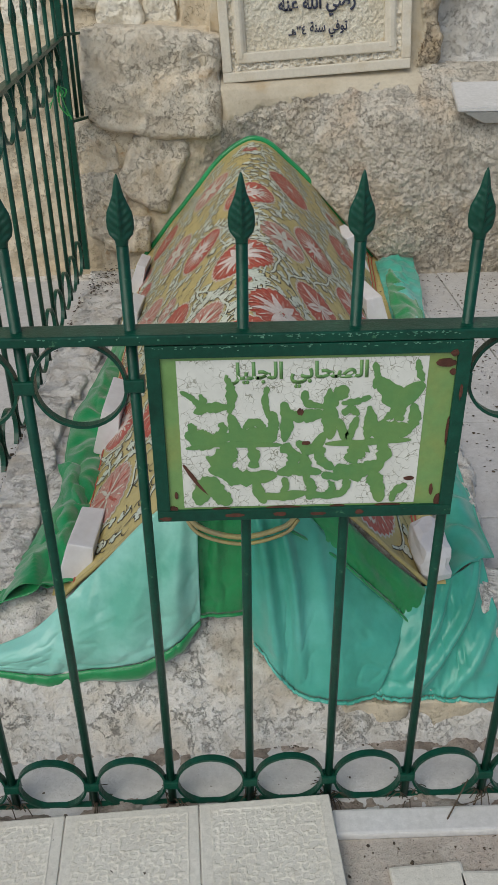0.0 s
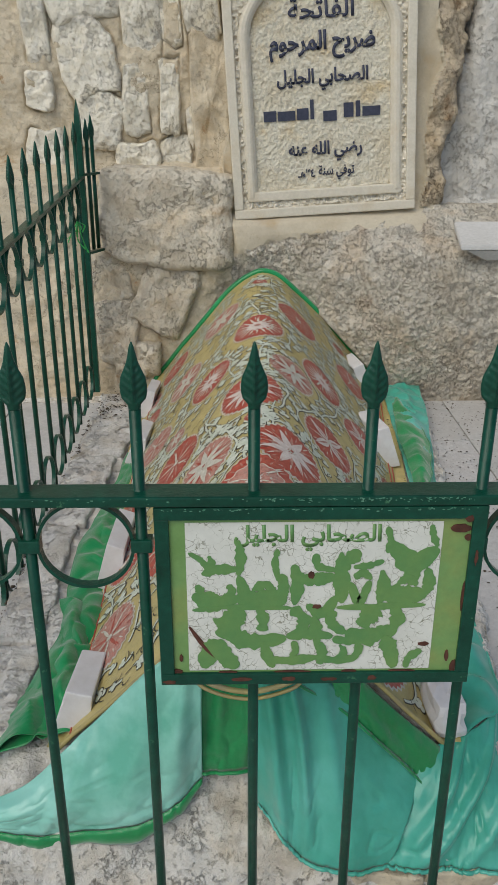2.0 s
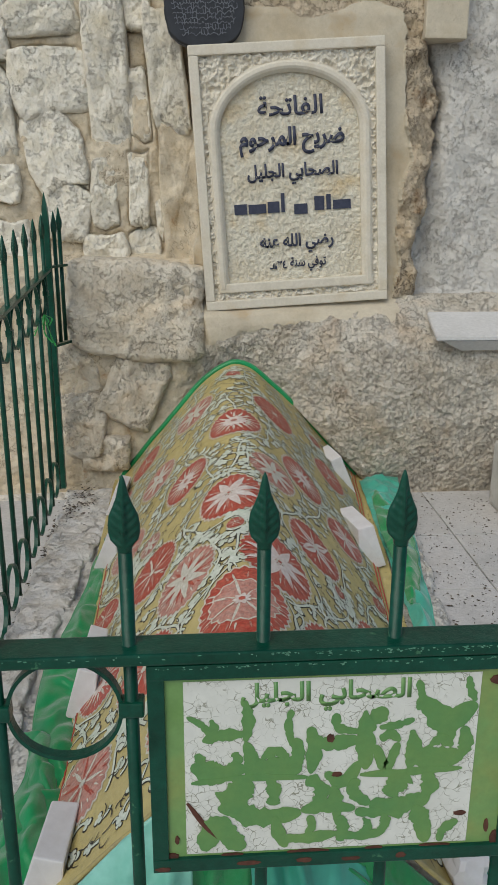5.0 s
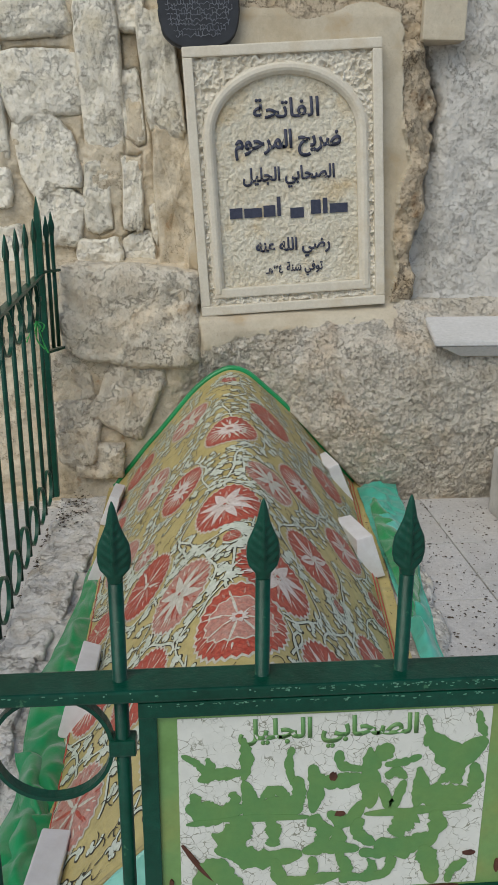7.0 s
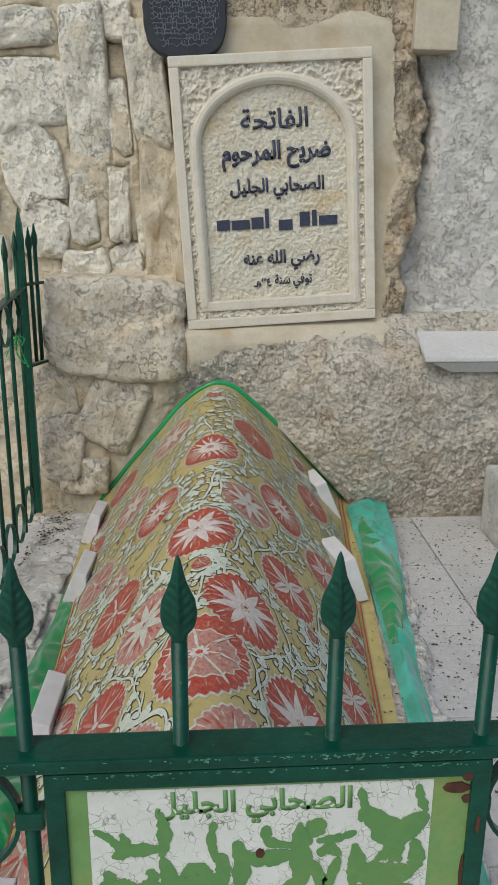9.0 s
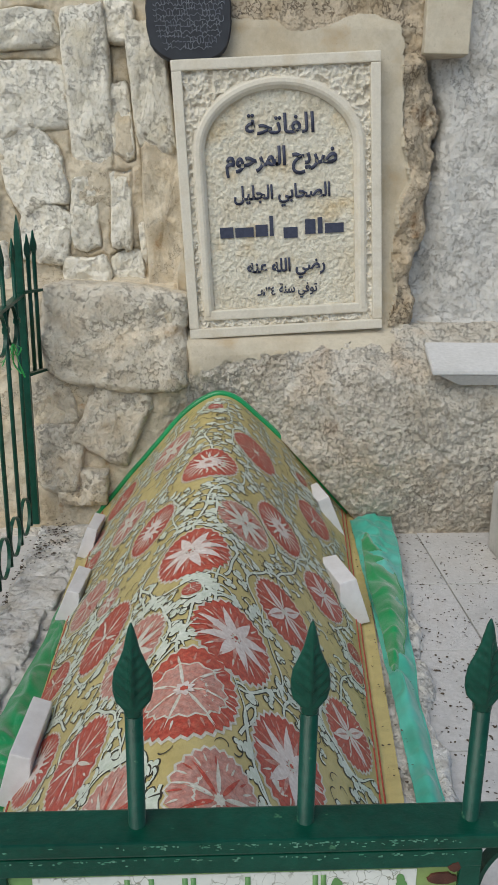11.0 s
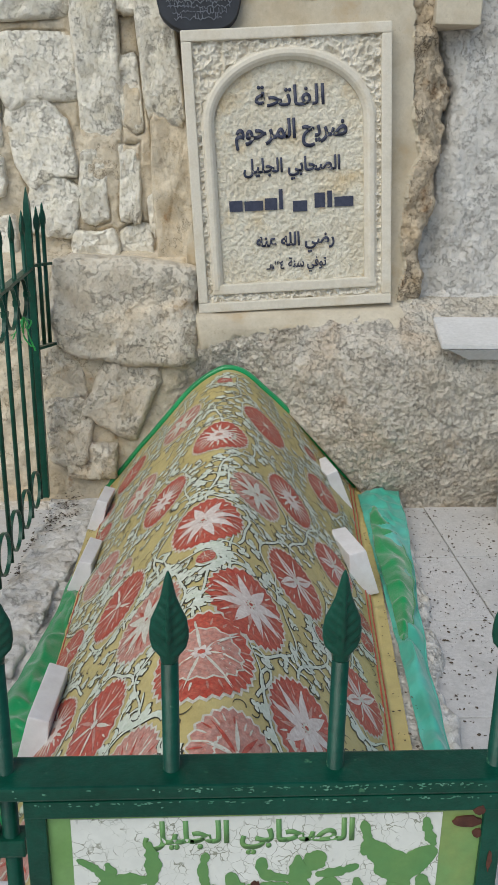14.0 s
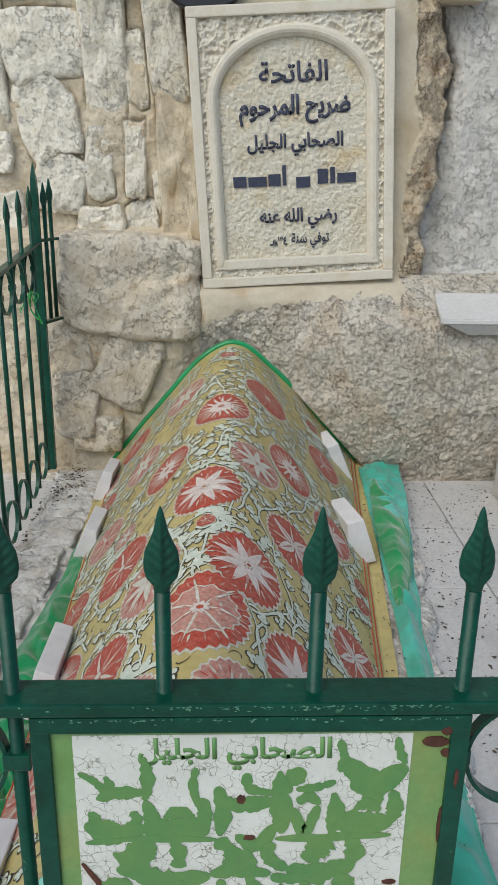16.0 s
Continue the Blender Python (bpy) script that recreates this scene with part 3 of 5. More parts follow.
# dressed kerb stones beside the grave
def rough_block(lo, hi, amount, seed):
    """A hewn block: a box cut into a grid whose faces and edges are knocked about."""
    bm = bmesh.new()
    bmesh.ops.create_cube(bm, size=1)
    bmesh.ops.subdivide_edges(bm, edges=list(bm.edges), cuts=14, use_grid_fill=True)
    lo, hi = Vector(lo), Vector(hi)
    for v_ in bm.verts:
        c_ = v_.co.copy()
        out_ = sum(max(0.0, abs(q) - 0.42) for q in c_) - 0.08
        v_.co = Vector([(a + b) / 2 + q * (b - a) for a, b, q in zip(lo, hi, c_)])
        w_ = v_.co * 14 + Vector((seed, 0, 0))
        v_.co += Vector((noise.noise(w_), noise.noise(w_ + Vector((0, 7, 0))), 0.8 * noise.noise(w_ * 1.7))) * amount
        if out_ > 0:
            v_.co -= c_ * out_ * amount * 4
    return bm


lk = thing("kerb_stones", "worn white dressed kerb stones beside the grave", "kerb", "structure")
for k, (c, d, xa, xb) in enumerate(((0.34, 0.66, -0.650, -0.525), (0.665, 0.93, -0.655, -0.535), (0.935, 1.30, -0.655, -0.545), (1.305, 1.52, -0.660, -0.520), (1.525, 1.86, -0.662, -0.500), (1.87, 2.13, -0.65, -0.47))):
    part("kerb_slab", rough_block((xa, c, TOP - 0.06), (xb, d, TOP + 0.010 + rng.uniform(0, 0.008)), 0.016, k * 3.1), M_KERB, lk, smooth=True)
lr = thing("ledge_stones", "ochre stained stones along the plinth's lower edge", "kerb", "structure")
for k, (xa, xb) in enumerate(((0.16, 0.36), (0.365, 0.60), (0.605, 0.86))):
    part("ledge_slab", rough_block((xa, 0.150, -0.05), (xb, 0.26, 0.045 + 0.006 * k), 0.014, 20 + k * 2.3), M_MORTAR, lr, smooth=True)


# ---------------------------------------------------------------- the covered grave
def ridge_x(y):
    return 0.005 + 0.037 * y


def ridge_z(y):
    return 0.63 + 0.063 * y - 0.05 * math.exp(-((y - 0.28) / 0.14) ** 2)


def base_x(y, s):
    return 0.385 + 0.11 * y if s > 0 else -0.40 - 0.012 * y


def on_cover(y, s, lift=0.0):
    """A place on the cover: y along it, s from -1 (one foot) over 0 (ridge) to 1; beyond that the hem lies flat."""
    side = 1 if s > 0 else -1
    t, r = abs(s), 0.22
    zr, xr = ridge_z(y), ridge_x(y)
    foot = base_x(y, s)
    tt = min(t, 1.0)
    h = 1 - (math.sqrt(tt * tt + r * r) - r) / (math.sqrt(1 + r * r) - r)
    sag = 0.006 * noise.noise((y * 4, s * 5, 0.2)) + 0.003 * noise.noise((y * 13, s * 9, 4.2))
    x = xr + (foot - xr) * tt
    z = TOP + 0.012 + (zr - TOP) * h + sag
    if t > 1:
        x += side * (t - 1) * 0.5
        z = TOP + 0.014 + 0.004 * noise.noise((y * 9, s * 3, 1.2)) + 0.004 * noise.noise((y * 34, s * 6, 5.0))
    nrm = Vector((side * (zr - TOP) * (0.35 + 0.65 * min(1, tt * 3)) if t > 0.02 else 0, 0, abs(foot - xr))).normalized()
    if t > 1:
        nrm = Vector((0, 0, 1))
    return Vector((x, y, z)) + nrm * lift


grave = thing("grave", "gabled grave under a floral ochre cloth on its plinth", "grave")
ys = np.linspace(0.30, 2.74, 200)
ss = np.concatenate([np.linspace(-1.06, -1.0, 3), np.linspace(-0.97, 0.97, 61), np.linspace(1.0, 1.08, 6)])
P = np.array([[on_cover(y, s) for s in ss] for y in ys])
cover = sheet("cover_cloth", P, [M_OCHRE], grave, label="ochre satin cloth printed with red flowers and pale vines")
# closed ends of the grave below the cloth
bm = bmesh.new()
loft(bm, [[on_cover(y, s, -0.006) for s in np.linspace(-0.98, 0.98, 41)] + [Vector((0.4, y, TOP - 0.02)), Vector((-0.34, y, TOP - 0.02))] for y in (0.315, 2.735)])
part("stone_body", bm, M_KERB, grave)

# piping along the far and near edges
for yy_, mm, rr, lab in ((2.745, M_SILKDEEP, 0.015, "green satin border"), (0.297, M_GOLD, 0.006, "gold braid edge")):
    bm = bmesh.new()
    tube(bm, [on_cover(yy_, s, 0.004) for s in np.linspace(-1.0, 1.0, 50)], rr, 6, up=Vector((0, 1, 0)))
    part("border", bm, mm, grave, lab, True)
for s_, n_ in ((0.955, 0.0025), (0.985, 0.0025), (-0.955, 0.0025)):
    bm = bmesh.new()
    tube(bm, [on_cover(y, s_, 0.001) for y in np.linspace(0.31, 2.7, 80)], n_, 5)
    part("stripe", bm, M_RED, grave, "thin dark red printed stripe")


def half_at(y, s):
    """Metres along the slope for one unit of s."""
    t = abs(s)
    rise = (ridge_z(y) - TOP) * t / math.sqrt(t * t + 0.0484) / 0.804
    return math.hypot(base_x(y, s if s else 1) - ridge_x(y), rise)


def metric(y0, s0, dx, dy):
    """A print coordinate: dx metres across the slope and dy along it from (y0, s0)."""
    half = half_at(y0, s0 + dx)
    return y0 + dy, max(-0.995, min(0.995, s0 + dx / half))


def lay(bm, outline, centre, lift, slot, rings=(0.0, 0.5, 1.0)):
    """A flat printed shape laid on the cloth: outline as (dx, dy) about centre=(y, s)."""
    rows = []
    cx = sum(p[0] for p in outline) / len(outline)
    cy = sum(p[1] for p in outline) / len(outline)
    for r in rings:
        if r == 0:
            rows.append([bm.verts.new(on_cover(*metric(*centre, cx, cy), lift))])
        else:
            rows.append([bm.verts.new(on_cover(*metric(*centre, cx + (px - cx) * r, cy + (py_ - cy) * r), lift)) for px, py_ in outline])
    n = len(outline)
    made = []
    for k in range(n):
        made.append(bm.faces.new((rows[0][0], rows[1][k], rows[1][(k + 1) % n])))
        for a, b in zip(rows[1:], rows[2:]):
            made.append(bm.faces.new((a[k], b[k], b[(k + 1) % n], a[(k + 1) % n])))
    for f in made:
        f.material_index = slot


def disc(r, teeth, depth_, stretch=1.0, turn=0.0, n=None):
    n = n or teeth * 4
    out = []
    for k in range(n):
        a = k * math.tau / n
        q = r * (1 - depth_ * (0.5 + 0.5 * math.cos(teeth * a)))
        px, pz = q * math.cos(a), q * math.sin(a) * stretch
        out.append((px * math.cos(turn) - pz * math.sin(turn), px * math.sin(turn) + pz * math.cos(turn)))
    return out


def petal(length, width, angle, start=0.0, tip=1.6):
    out = []
    n = 9
    for k in range(n + 1):
        u = k / n
        out.append((start + (length - start) * u, width * math.sin(math.pi * u ** (1 / tip)) * 0.5))
    for k in range(n - 1, 0, -1):
        u = k / n
        out.append((start + (length - start) * u, -width * math.sin(math.pi * u ** (1 / tip)) * 0.5))
    ca, sa = math.cos(angle), math.sin(angle)
    return [(a * ca - b * sa, a * sa + b * ca) for a, b in out]


FLOWER_MATS = [M_RED, M_PINK, M_CREAM, M_PALE, M_BLACK]


def flower(kind, y, s, r):
    """One printed blossom on the cloth, in layers of a fraction of a millimetre."""
    bm = bmesh.new()
    c = (y, s)
    st, turn = 1.22, rng.uniform(-0.25, 0.25)
    pale_ground = kind in ("pink", "pstar")
    body = 1 if pale_ground else 0
    lay(bm, disc(r * 1.05, 30, 0.07, st, turn), c, 0.0012, 2, (0.0, 0.5, 1.0))
    lay(bm, disc(r * 0.99, 30, 0.08, st, turn), c, 0.0018, body, (0.0, 0.35, 0.7, 1.0))
    for k in range(26):
        a = (k + rng.uniform(-0.3, 0.3)) * math.tau / 26
        lay(bm, petal(r * 1.0, r * 0.045, a, r * rng.uniform(0.68, 0.80)), c, 0.0020 + 0.00003 * k, (2, 0, 2)[k % 3] if pale_ground else (1, 2, 1)[k % 3], (0.0, 1.0))
    if kind == "ring":
        for k in range(18):
            a = k * math.tau / 18 + turn
            lay(bm, petal(r * 0.9, r * 0.09, a, r * 0.42), c, 0.0024, 2, (0.0, 1.0))
        lay(bm, disc(r * 0.50, 14, 0.25, 1.0, turn), c, 0.0026, 3)
        lay(bm, disc(r * 0.12, 8, 0.1), c, 0.0032, 1, (0.0, 1.0))
    elif kind in ("star", "pstar"):
        for k in range(8):
            a = k * math.tau / 8 + turn + 0.2
            lay(bm, petal(r * 0.95, r * 0.26, a, r * 0.08), c, 0.0024, 3 if kind == "star" else 2)
            lay(bm, petal(r * 0.85, r * 0.10, a + math.pi / 8, r * 0.3), c, 0.0023, 1 if kind == "star" else 0, (0.0, 1.0))
        lay(bm, disc(r * 0.13, 8, 0.3), c, 0.0032, 2, (0.0, 1.0))
        lay(bm, disc(r * 0.06, 6, 0.2), c, 0.0036, 0, (0.0, 1.0))
    elif kind == "cross":
        for k in range(4):
            a = k * math.tau / 4 + turn + 0.75
            lay(bm, petal(r * 1.0, r * 0.34, a, r * 0.05), c, 0.0024, 3)
            lay(bm, petal(r * 0.9, r * 0.07, a + 0.8, r * 0.2), c, 0.0022, 2, (0.0, 1.0))
            lay(bm, petal(r * 0.8, r * 0.07, a, r * 0.15), c, 0.0029, 1, (0.0, 1.0))
        lay(bm, disc(r * 0.16, 8, 0.3), c, 0.0032, 2, (0.0, 1.0))
    elif kind == "carn":
        lay(bm, disc(r * 0.78, 16, 0.10, 0.95, turn), c, 0.0023, 2, (0.0, 0.5, 1.0))
        lay(bm, disc(r * 0.74, 16, 0.12, 0.95, turn), c, 0.0027, 1, (0.0, 0.5, 1.0))
        for k in range(7):
            a = k * math.tau / 7 + turn
            lay(bm, petal(r * 0.98, r * 0.06, a, r * 0.1), c, 0.0031, 2, (0.0, 1.0))
        lay(bm, disc(r * 0.2, 7, 0.4), c, 0.0035, 3, (0.0, 1.0))
        lay(bm, disc(r * 0.07, 6, 0.2), c, 0.0039, 0, (0.0, 1.0))
    elif kind == "dense":
        for k in range(16):
            a = k * math.tau / 16 + turn
            lay(bm, petal(r * 0.93, r * 0.07, a, r * 0.3), c, 0.0024, 1, (0.0, 1.0))
        lay(bm, disc(r * 0.42, 12, 0.2), c, 0.0027, 1, (0.0, 1.0))
        lay(bm, disc(r * 0.36, 12, 0.2), c, 0.003, 0, (0.0, 1.0))
        for k in range(6):
            lay(bm, petal(r * 0.3, r * 0.08, k * math.tau / 6, 0.0), c, 0.0033, 2, (0.0, 1.0))
    else:
        for k in range(10):
            a = k * math.tau / 10 + turn
            lay(bm, petal(r * 0.92, r * 0.10, a, r * 0.12), c, 0.0024, 2 if k % 2 else (0 if pale_ground else 1), (0.0, 1.0))
        lay(bm, disc(r * 0.14, 8, 0.3), c, 0.0032, 2, (0.0, 1.0))
    return part("flower", bm, FLOWER_MATS, cover)


RIDGE_FLOWERS = [("ring", 1.95, -0.03, 0.092), ("star", 1.32, -0.08, 0.094), ("carn", 0.73, -0.03, 0.100), ("pink", 0.47, 0.15, 0.080), ("red", 2.58, -0.02, 0.034), ("red", 1.12, -0.05, 0.026)]
LEFT_FLOWERS = [("ring", 1.70, -0.37, 0.086), ("pstar", 2.38, -0.34, 0.092), ("red", 2.46, -0.74, 0.080), ("pstar", 2.04, -0.60, 0.084), ("red", 1.25, -0.56, 0.088),
                ("pstar", 1.00, -0.34, 0.090), ("pink", 1.64, -0.78, 0.080), ("red", 0.76, -0.54, 0.084), ("pink", 0.50, -0.34, 0.080), ("ring", 0.92, -0.82, 0.074),
                ("pink", 0.56, -0.82, 0.080), ("red", 1.30, -0.88, 0.060), ("red", 2.06, -0.90, 0.060), ("pstar", 1.47, -0.60, 0.050), ("pink", 2.30, -0.90, 0.050)]
RIGHT_FLOWERS = [("dense", 2.27, 0.28, 0.092), ("ring", 1.78, 0.44, 0.090), ("pstar", 1.58, 0.22, 0.084), ("red", 2.20, 0.70, 0.084), ("star", 0.96, 0.19, 0.096),
                 ("cross", 1.26, 0.45, 0.094), ("cross", 1.62, 0.72, 0.084), ("star", 0.69, 0.46, 0.096), ("cross", 1.01, 0.80, 0.080), ("red", 0.44, 0.66, 0.085),
                 ("red", 1.35, 0.90, 0.034), ("red", 1.46, 0.90, 0.034), ("red", 0.72, 0.92, 0.034), ("red", 2.50, 0.62, 0.040), ("red", 1.92, 0.90, 0.040), ("red", 1.12, 0.58, 0.022)]
BLOSSOMS = [(kind, fy, fs, fr * (1.17 if fr > 0.05 else 1.0)) for kind, fy, fs, fr in RIDGE_FLOWERS + LEFT_FLOWERS + RIGHT_FLOWERS]
for kind, fy, fs, fr in BLOSSOMS:
    flower(kind, fy, fs, fr)


def clear(y, s, gap=0.0):
    """Whether a spot is free of blossoms."""
    for _, fy, fs, fr in BLOSSOMS:
        half = half_at(fy, fs)
        if math.hypot((y - fy) / 1.18, (s - fs) * half) < fr * 1.05 + gap:
            return False
    return True


def ribbon(bm, pts, width, lift, slot):
    """A printed line along (y, s) points."""
    vs = []
    half = 0.62
    for i, (y, s) in enumerate(pts):
        a, b = pts[max(i - 1, 0)], pts[min(i + 1, len(pts) - 1)]
        dy, dsm = b[0] - a[0], (b[1] - a[1]) * half
        q = math.hypot(dy, dsm) or 1
        w = width * (1 - 0.6 * (i / (len(pts) - 1)) ** 3) / 2
        ny_, ns_ = -dsm / q * w, dy / q * w / half_at(y, s)
        vs.append((bm.verts.new(on_cover(y + ny_, max(-0.995, min(0.995, s + ns_)), lift)), bm.verts.new(on_cover(y - ny_, max(-0.995, min(0.995, s - ns_)), lift))))
    for (a, b), (c, d) in zip(vs, vs[1:]):
        bm.faces.new((a, b, d, c)).material_index = slot


def trefoil(r, turn):
    out = []
    for k in range(24):
        a = k * math.tau / 24
        q = r * (0.42 + 0.58 * abs(math.cos(1.5 * a)) ** 0.7)
        out.append((q * math.cos(a + turn), q * math.sin(a + turn)))
    return out


def vines():
    """Winding pale stems with leaves and curls, outlined in black, between the blossoms."""
    bm = bmesh.new()
    r2 = random.Random(11)
    STEMS = []
    for col in (-0.86, -0.56, -0.27, 0.02, 0.27, 0.53, 0.80):
        ph = r2.uniform(0, 6)
        y = 0.34
        pts = []
        while y < 2.70:
            pts.append((y, max(-0.97, min(0.97, col + 0.085 * math.sin(y * 9.5 + ph) + 0.03 * math.sin(y * 23 + ph)))))
            y += 0.012
        STEMS += pts[3::4]
        run = []
        for p in pts + [None]:
            if p and clear(*p, -0.006):
                run.append(p)
                continue
            if len(run) > 4:
                ribbon(bm, run, 0.0135, 0.0008, 1)
                ribbon(bm, run, 0.0080, 0.0014, 0)
            run = []
    # scrolls round the blossoms
    for kind, fy, fs, fr in BLOSSOMS:
        half = half_at(fy, fs)
        for turn0 in (r2.uniform(0, 3), r2.uniform(3, 6)):
            rad = fr * r2.uniform(1.16, 1.30)
            pts, leaves = [], []
            span = r2.uniform(1.8, 2.9)
            for k in range(25):
                a = turn0 + span * k / 24
                q = rad * (1 + 0.07 * math.sin(5 * a + fy * 9))
                p = (fy + 1.18 * q * math.sin(a), fs + q * math.cos(a) / half)
                pts.append(p)
                if k % 4 == 2:
                    q2 = q + r2.choice((0.017, 0.020))
                    leaves.append((fy + 1.18 * q2 * math.sin(a + 0.12), fs + q2 * math.cos(a + 0.12) / half, a))
            run = []
            for p in pts + [None]:
                if p and abs(p[1]) < 0.96 and 0.32 < p[0] < 2.70 and clear(*p, -0.004):
                    run.append(p)
                    continue
                if len(run) > 4:
                    ribbon(bm, run, 0.0115, 0.0009, 1)
                    ribbon(bm, run, 0.0072, 0.0020, 0)
                run = []
            for ly, ls, a in leaves:
                if abs(ls) < 0.95 and 0.33 < ly < 2.69 and clear(ly, ls, 0.004):
                    r = r2.uniform(0.015, 0.021)
                    lay(bm, trefoil(r * 1.2, a), (ly, ls), 0.0011, 1, (0.0, 1.0))
                    lay(bm, trefoil(r, a), (ly, ls), 0.0019, 0, (0.0, 1.0))
    # paired curls with a lobed leaf at the end, along every stem
    def curl(y, s, turn, bend, length, r):
        pts = []
        for k in range(11):
            a = turn + bend * k / 10
            q = length * k / 10
            pts.append((y + q * math.sin(a), s + q * math.cos(a) / half_at(y, s)))
        if not all(clear(*p, -0.003) and abs(p[1]) < 0.965 and 0.32 < p[0] < 2.71 for p in pts):
            return False
        lift = 0.0002 * r2.random()
        ribbon(bm, pts, 0.0125, 0.0009 + lift, 1)
        ribbon(bm, pts, 0.0068, 0.0016 + lift, 0)
        ey, es = pts[-1]
        if r and abs(es) < 0.95:
            lay(bm, trefoil(r * 1.26, turn + bend), (ey, es), 0.0011 + lift, 1, (0.0, 1.0))
            lay(bm, trefoil(r, turn + bend), (ey, es), 0.0019 + lift, 0, (0.0, 1.0))
        return True

    for y, s in STEMS:
        for sgn in (1, -1):
            curl(y, s, math.pi / 2 - sgn * r2.uniform(0.5, 0.9), -sgn * r2.uniform(0.5, 1.4), r2.uniform(0.035, 0.055), r2.uniform(0.013, 0.019))
    # short curls and thin dark tendrils over what is left free
    for _ in range(1500):
        y, s = r2.uniform(0.33, 2.68), r2.uniform(-0.94, 0.94)
        if not clear(y, s, 0.004):
            continue
        turn, bend = r2.uniform(0, 6.28), r2.uniform(-2.6, 2.6)
        if r2.random() < 0.28:
            curl(y, s, turn, bend, r2.uniform(0.022, 0.04), r2.uniform(0.008, 0.013))
            continue
        length = r2.uniform(0.018, 0.04)
        pts = [(y + length * k / 8 * math.sin(turn + bend * k / 8), s + length * k / 8 * math.cos(turn + bend * k / 8) / half_at(y, s)) for k in range(9)]
        if all(clear(*p, -0.004) and abs(p[1]) < 0.97 and 0.31 < p[0] < 2.72 for p in pts):
            ribbon(bm, pts, 0.0032, 0.0022 + 0.0002 * r2.random(), 1)
    ob = part("vine_print", bm, [M_VINE, M_BLACK], cover, "pale green vines with black outlines")
    ob["kind"] = "stuff"


vines()


# ---------------------------------------------------------------- satin drapes
def drape(name, top, bottom, material, label, folds=5, depth_=0.012, rows=40, cols=84, seed=0.0, bulge=0.02, ridges=(), hem=None, fray=0.0):
    """A hanging cloth between an upper and a lower line. Ridges (u above, u below, width, height) are long folds;
    hem (material, depth, label) is the turned edge below."""
    a, b = spline(top, cols), spline(bottom, cols)
    P = np.zeros((rows + 1, cols + 1, 3))
    for j in range(rows + 1):
        q = j / rows
        for i in range(cols + 1):
            u = i / cols
            p = a[i].lerp(b[i], q)
            f = math.sin(u * folds * math.tau + seed + 1.6 * noise.noise((u * 3, q * 2, seed))) * depth_ * (0.25 + 0.75 * q)
            f += bulge * math.sin(math.pi * q) + 0.010 * noise.noise((u * 4, q * 3, seed + 3)) + 0.003 * noise.noise((u * 14, q * 7, seed)) + 0.001 * noise.noise((u * 40, q * 24, seed))
            for u0, u1, wide, high in ridges:
                d = (u - u0 - (u1 - u0) * q) / (wide * (0.5 + q))
                f += high * math.exp(-d * d) * math.sin(math.pi * (0.12 + 0.7 * q))
            # sharp little creases that run askew
            f -= 0.006 * max(0.0, 1 - abs(noise.noise((u * 5 + q * 4, q * 3 - u * 4, seed + 9))) * 12) * q
            rag = fray * noise.noise((u * 60, 0.5, seed)) * max(0, q - 0.9) * 10
            P[j, i] = (p.x, p.y - f, p.z + 0.35 * f + rag)
    ob = sheet(name, P, [material], None)
    so = ob.modifiers.new("thickness", "SOLIDIFY")
    so.thickness = 0.0022
    if hem:
        H = np.zeros((5, cols + 1, 3))
        for j in range(5):
            q = j / 4
            for i in range(cols + 1):
                e = P[-1, i]
                dip = hem[1] * (0.25 + 0.75 * math.sin(math.pi * (0.06 + 0.88 * i / cols))) * (1 + 0.3 * noise.noise((i * 0.09, seed, 2)))
                H[j, i] = (e[0], e[1] - 0.006 - 0.006 * math.sin(math.pi * q), e[2] + 0.003 - dip * q)
        ho = sheet("hem", H, [hem[0]], ob, label=hem[2])
        ho.modifiers.new("thickness", "SOLIDIFY").thickness = 0.002
    return tagged(ob, label, "cloth")


drape("satin_drape", [(-0.575, 0.240, 0.165), (-0.47, 0.245, 0.215), (-0.38, 0.262, 0.300), (-0.305, 0.274, 0.372), (-0.193, 0.276, 0.495), (-0.095, 0.276, 0.56)],
      [(-0.575, 0.225, 0.128), (-0.46, 0.205, 0.122), (-0.387, 0.198, 0.128), (-0.234, 0.200, 0.160), (-0.150, 0.225, 0.190), (-0.100, 0.245, 0.228)],
      M_SILKPALE, "pale green satin cloth swept aside over the plinth edge", 1.5, 0.008, seed=1.0, bulge=0.022,
      ridges=((0.95, 0.80, 0.05, 0.020), (0.80, 0.55, 0.07, 0.016), (0.55, 0.30, 0.06, 0.012)), hem=(M_SILKDEEP, 0.042, "bright green turned hem"))
drape("satin_drape", [(-0.10, 0.292, 0.54), (0.06, 0.292, 0.60), (0.18, 0.292, 0.50)], [(-0.10, 0.262, 0.232), (0.02, 0.262, 0.236), (0.12, 0.262, 0.235)],
      M_SILKDEEP, "deep green satin cloth hanging at the foot of the grave", 3, 0.006, seed=2.2, bulge=0.006,
      ridges=((0.15, 0.12, 0.05, 0.012), (0.35, 0.38, 0.04, 0.010)), hem=(M_SILKDEEP, 0.006, "frayed green edge"))
